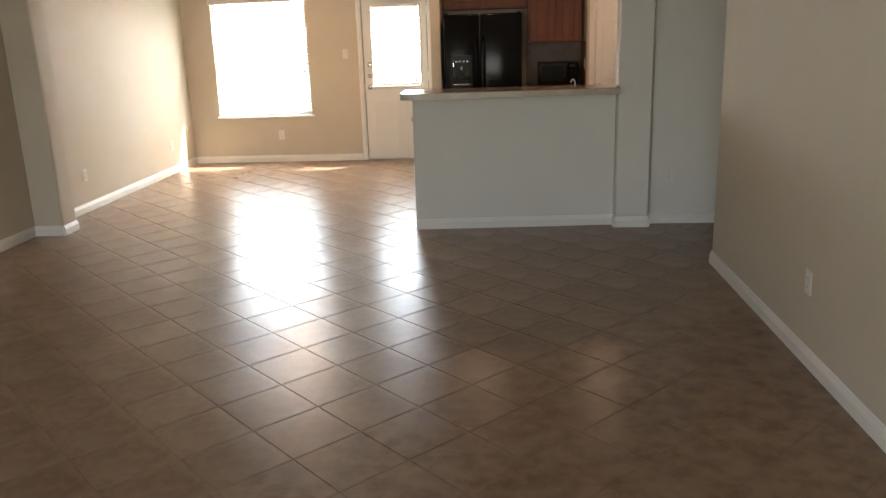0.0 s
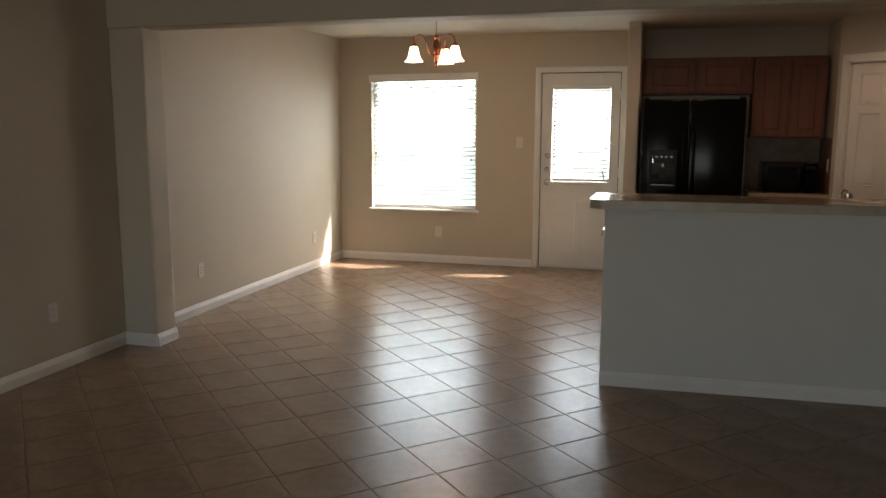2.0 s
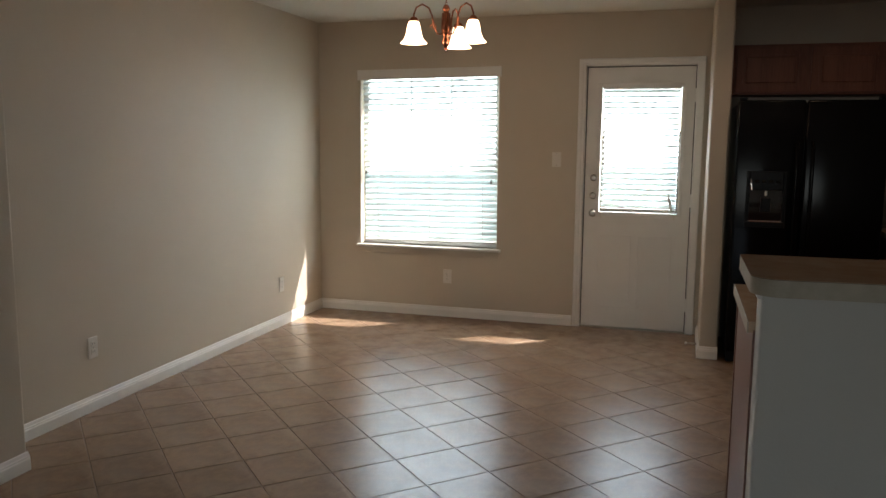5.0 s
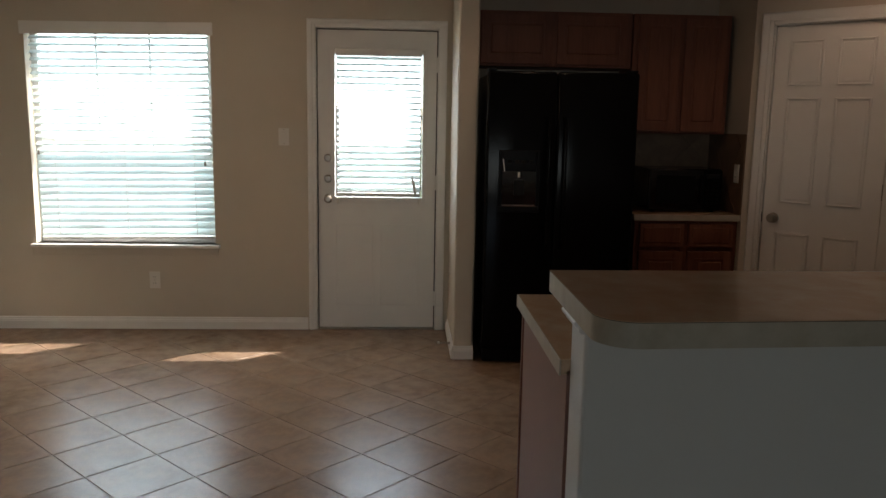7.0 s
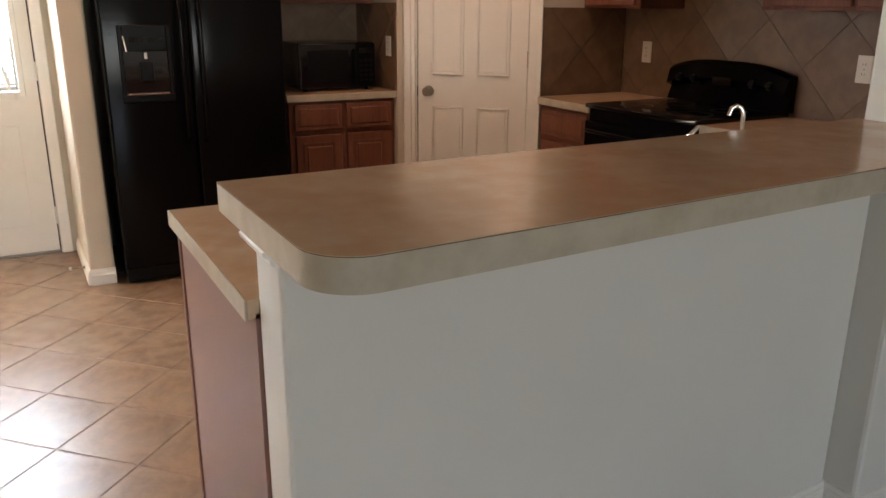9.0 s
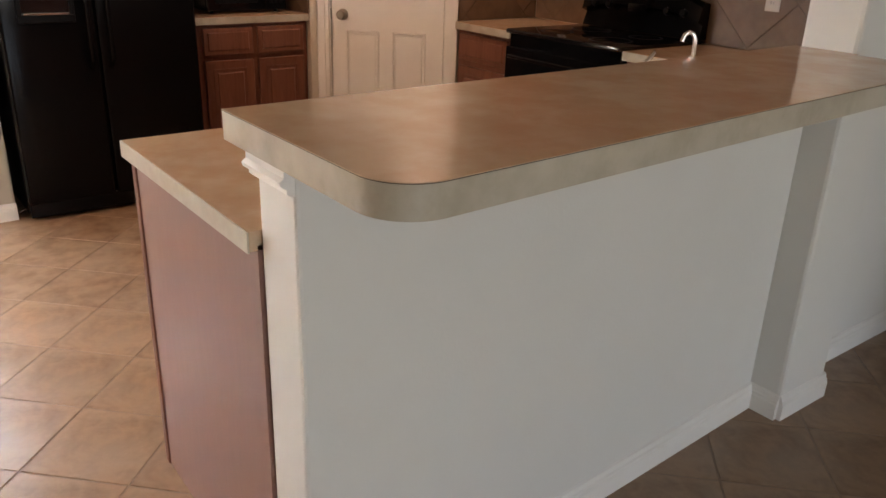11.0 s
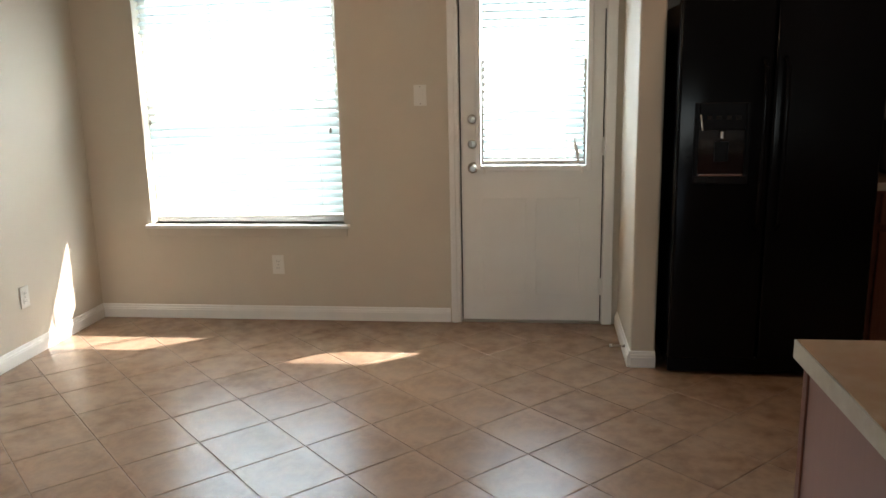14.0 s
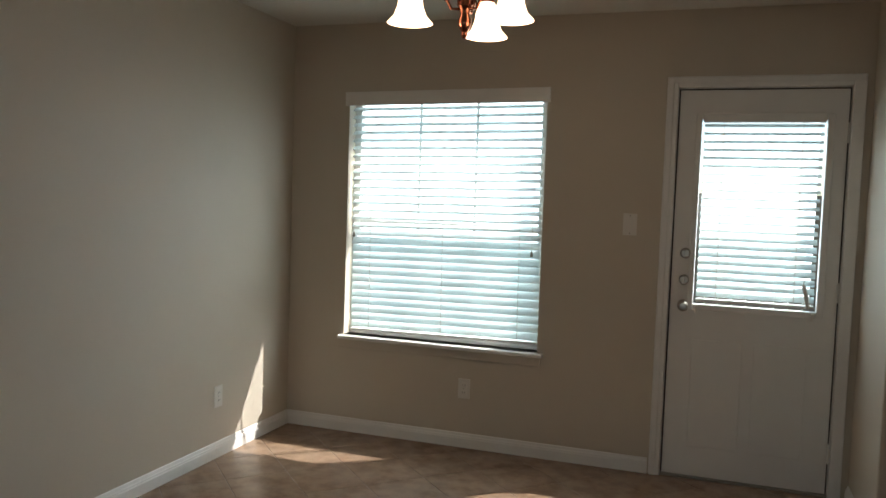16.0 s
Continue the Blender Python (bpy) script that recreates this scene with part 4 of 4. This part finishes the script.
for dx, dy in ((3.715, -1.47), (5.10, -1.49)):
    dl = thing("downlight", "lit round recessed ceiling downlight with white trim", "ceiling light", "kitchen downlights", at=(dx, dy, H))
    part("trim_ring", turned([(0.075, -0.004), (0.082, -0.010), (0.098, -0.006), (0.100, -0.001), (0.075, -0.001)], 36), M_TRIM, dl, "", True)
    part("lens", turned([(0, -0.0042), (0.076, -0.0042), (0.076, -0.002), (0, -0.002)], 36), M_LENS, dl)
    spot = new("downlight_lamp", bpy.data.lights.new("downlight_lamp", "SPOT"))
    spot.data.energy, spot.data.color, spot.data.spot_size, spot.data.spot_blend, spot.data.shadow_soft_size = 1.9, (1.0, 0.64, 0.42), radians(150), 0.6, 0.06
    spot.location = (dx, dy, H - 0.03)

# ---- chandelier ----
CX, CY = 1.60, -1.60
ch = thing("chandelier", "copper chandelier with three lit frosted glass bell shades", "chandelier", at=(CX, CY, H))
part("canopy", turned([(0, -0.028), (0.012, -0.027), (0.030, -0.020), (0.060, -0.008), (0.064, -0.001), (0, -0.001)], 28), M_COPPER, ch, "", True)
for k in range(7):
    z = -0.036 - k * 0.022
    lk = bmesh.new()
    pts = [(0.006 * math.cos(a), 0, z + 0.015 * math.sin(a)) for a in [2 * math.pi * i / 12 for i in range(12)]]
    tube(pts + [pts[0]], 0.0016, 6, lk)
    link = part("chain_link", lk, M_COPPER, ch)
    link.rotation_euler = (0, 0, radians(90 * (k % 2)))
part("column", turned([(0, -0.170), (0.012, -0.174), (0.020, -0.185), (0.024, -0.200), (0.014, -0.212), (0.020, -0.222), (0.023, -0.30), (0.027, -0.335), (0.020, -0.345), (0.016, -0.36), (0.024, -0.385), (0.022, -0.405), (0.010, -0.425), (0.012, -0.435), (0.006, -0.445), (0, -0.450)], 20), M_COPPER, ch, "", True)
for k in range(8):
    a = 2 * math.pi * k / 8
    part("rib", tube([(0.024 * math.cos(a), 0.024 * math.sin(a), -0.222), (0.029 * math.cos(a), 0.029 * math.sin(a), -0.330)], 0.0028, 6), M_COPPER, ch)
R = 0.195
for deg in (206, 341, 83):
    a = radians(deg)
    ux, uy = math.cos(a), math.sin(a)
    arm = [(0.02, -0.345), (0.05, -0.345), (0.075, -0.30), (0.085, -0.24), (0.105, -0.195), (0.145, -0.175), (0.180, -0.195), (R, -0.235), (R, -0.255)]
    part("arm", tube([(r * ux, r * uy, z) for r, z in arm], 0.0055, 10), M_COPPER, ch, "", True)
    curl = [(0.075 + 0.022 * math.cos(t) * (1 - t / 9), -0.305 + 0.022 * math.sin(t) * (1 - t / 9)) for t in [i * 0.55 for i in range(12)]]
    part("scroll", tube([(r * ux, r * uy, z) for r, z in curl], 0.003, 8), M_COPPER, ch, "", True)
    so = part("socket_cup", turned([(0, 0.0), (0.016, -0.002), (0.026, -0.014), (0.028, -0.026), (0, -0.026)], 18, (R * ux, R * uy, -0.250)), M_COPPER, ch, "", True)
    sh = [(0.027, -0.002), (0.034, -0.012), (0.041, -0.040), (0.047, -0.075), (0.058, -0.105), (0.076, -0.124), (0.081, -0.130)]
    shape = sh + [(r - 0.003, z - 0.0005) for r, z in sh[::-1]]
    part("shade", turned(shape + [shape[0]], 28, (R * ux, R * uy, -0.274)), M_SHADE, ch, "lit frosted glass bell shade", True)
    part("bulb", turned([(0, -0.02), (0.012, -0.022), (0.016, -0.045), (0.026, -0.07), (0.022, -0.092), (0, -0.102)], 16, (R * ux, R * uy, -0.260)), M_FILA, ch, "lit lamp bulb", True)
    bulb("chandelier_lamp", 0.45, (1.0, 0.70, 0.48), 0.03, (CX + R * ux, CY + R * uy, H - 0.43))

ds = thing("door_stop", "white spring door stop on the baseboard", "door stop", at=(3.152, -0.60, 0.075))
part("spring", tube([(-0.012 - 0.055 * i / 60, 0.006 * math.cos(i * 1.05), 0.006 * math.sin(i * 1.05)) for i in range(61)], 0.0012, 5), M_NICKEL, ds)
part("tip", moved(turned([(0, 0), (0.008, 0.0), (0.008, 0.012), (0, 0.014)], 12), Matrix.Translation((-0.067, 0, 0)) @ pose(0, 0, 0, 0, -90)), M_PLATE, ds)
part("mount", moved(turned([(0, 0), (0.009, 0.0), (0.007, 0.010), (0, 0.010)], 12), Matrix.Translation((-0.003, 0, 0)) @ pose(0, 0, 0, 0, -90)), M_NICKEL, ds)

# ---- outside ----
solid("ground", box(-60, 60, 0.15, 90, -0.35, -0.14), M_GRASS, "mown green back garden lawn", kind="structure")
solid("patio", box(-0.5, 5.5, 0.1405, 3.4, -0.13, -0.02), M_CONC, "pale concrete patio slab", kind="structure")
solid("outer_wall", merge(merge(merge(box(-0.4, WX0 - 0.02, 0.141, 0.19, -0.12, 2.8), box(WX0 - 0.02, WX1 + 0.02, 0.141, 0.19, -0.12, WZ0 - 0.02)), merge(box(WX0 - 0.02, WX1 + 0.02, 0.141, 0.19, WZ1 + 0.02, 2.8), box(WX1 + 0.02, DX0 - 0.03, 0.141, 0.19, -0.12, 2.8))), merge(box(DX0 - 0.03, DX1 + 0.03, 0.141, 0.19, DH + 0.03, 2.8), box(DX1 + 0.03, 6.4, 0.141, 0.19, -0.12, 2.8))), M_STUCCO, "reddish brown outer brick face", kind="structure")
fence = thing("fence", "weathered wooden garden fence", "fence", at=(0, 9.0, -0.14))
for i in range(90):
    x = -12 + i * 0.205
    part("board", box(x, x + 0.19, 0, 0.018, 0.02, 1.82 + random.uniform(-0.01, 0.01), 0, 1), M_FENCE, fence)
for z in (0.35, 1.0, 1.6):
    part("rail", box(-12, 6.5, 0.02, 0.06, z, z + 0.08), M_FENCE, fence)
for i in range(8):
    part("post", box(-12 + i * 2.4, -11.91 + i * 2.4, 0.061, 0.15, 0.0, 1.8), M_FENCE, fence)
solid("roof_deck", box(-0.4, 7.7, LIV_Y - 0.3, 0.76, 2.9, 3.05), M_STUCCO, "roof deck over the house", kind="structure")

# ---- floor tiles ----
solid("paint_splash", moved(turned([(0, 0.0012), (0.016, 0.001), (0.024, 0.0002), (0, 0.0002)], 14), pose(2.72, -5.53, 0.0, 0, 0, 20) @ Matrix.Diagonal((1.25, 0.8, 1, 1))), M_SEAM, "small dark dried splash on the floor tiles", "stain")
floor = solid("floor", box(-0.15, 7.55, LIV_Y - 0.15, 0.14, -0.12, -0.0018), M_GROUT, "brown grouted floor of diagonal ceramic tiles", kind="structure")
D = 0.442 / 2
TXO, TYO = 2.675, -2.115
HALF = D - 0.0032
cells = []
for i in range(-16, 24):
    for j in range(-54, 12):
        if (i + j) % 2 == 0:
            continue
        cx, cy = TXO + i * D, TYO + j * D
        lim = RW if cy < RE + 0.2 else 7.4
        if cx < -D or cx > lim + D or cy > D or cy < LIV_Y:
            continue
        x1 = (RW if cy < RE - 0.22 else (7.4 if cy < HALL else KX))
        y0 = LIV_Y
        poly = clip_poly(diamond(cx, cy, HALF), 0.001, x1 - 0.001, LIV_Y, -0.001 if cx < DX0 - 0.1 or cx > DX1 + 0.1 else -0.001)
        if len(poly) < 3 or area2(poly) < 3e-4:
            continue
        cells.append((min(abs(cy + 4.6) + 0.9 * abs(cx - 2.0), 99), poly, cx, cy))
cells.sort(key=lambda c: c[0])
full = None
rest = bmesh.new()
for n, (dist, poly, cx, cy) in enumerate(cells):
    whole = len(poly) == 4 and abs(area2(poly) - 2 * HALF * HALF) < 1e-5
    if n < 300:
        if whole and full is None:
            full = slab_of(diamond(0, 0, HALF), 0.006, M_TILE, "tile")[0]
        if whole:
            me, px, py = full, cx, cy
        else:
            me, px, py = slab_of(poly, 0.006, M_TILE, "tile")
        t = new("tile", me)
        t.parent = floor
        t.location = (px, py, -0.006)
        t.rotation_euler = (random.uniform(-0.0006, 0.0006), random.uniform(-0.0006, 0.0006), 0)
    else:
        k = 1 - 0.0024 / HALF
        px, py = sum(p[0] for p in poly) / len(poly), sum(p[1] for p in poly) / len(poly)
        lo = [rest.verts.new((x, y, -0.005)) for x, y in poly]
        md = [rest.verts.new((x, y, -0.0015)) for x, y in poly]
        hi = [rest.verts.new((px + (x - px) * k, py + (y - py) * k, 0)) for x, y in poly]
        rest.faces.new(hi)
        for p, q in ((lo, md), (md, hi)):
            for a in range(len(poly)):
                b_ = (a + 1) % len(poly)
                rest.faces.new((p[a], p[b_], q[b_], q[a]))
rest.normal_update()
rt = part("tiles", rest, M_TILE, floor, kind="stuff")
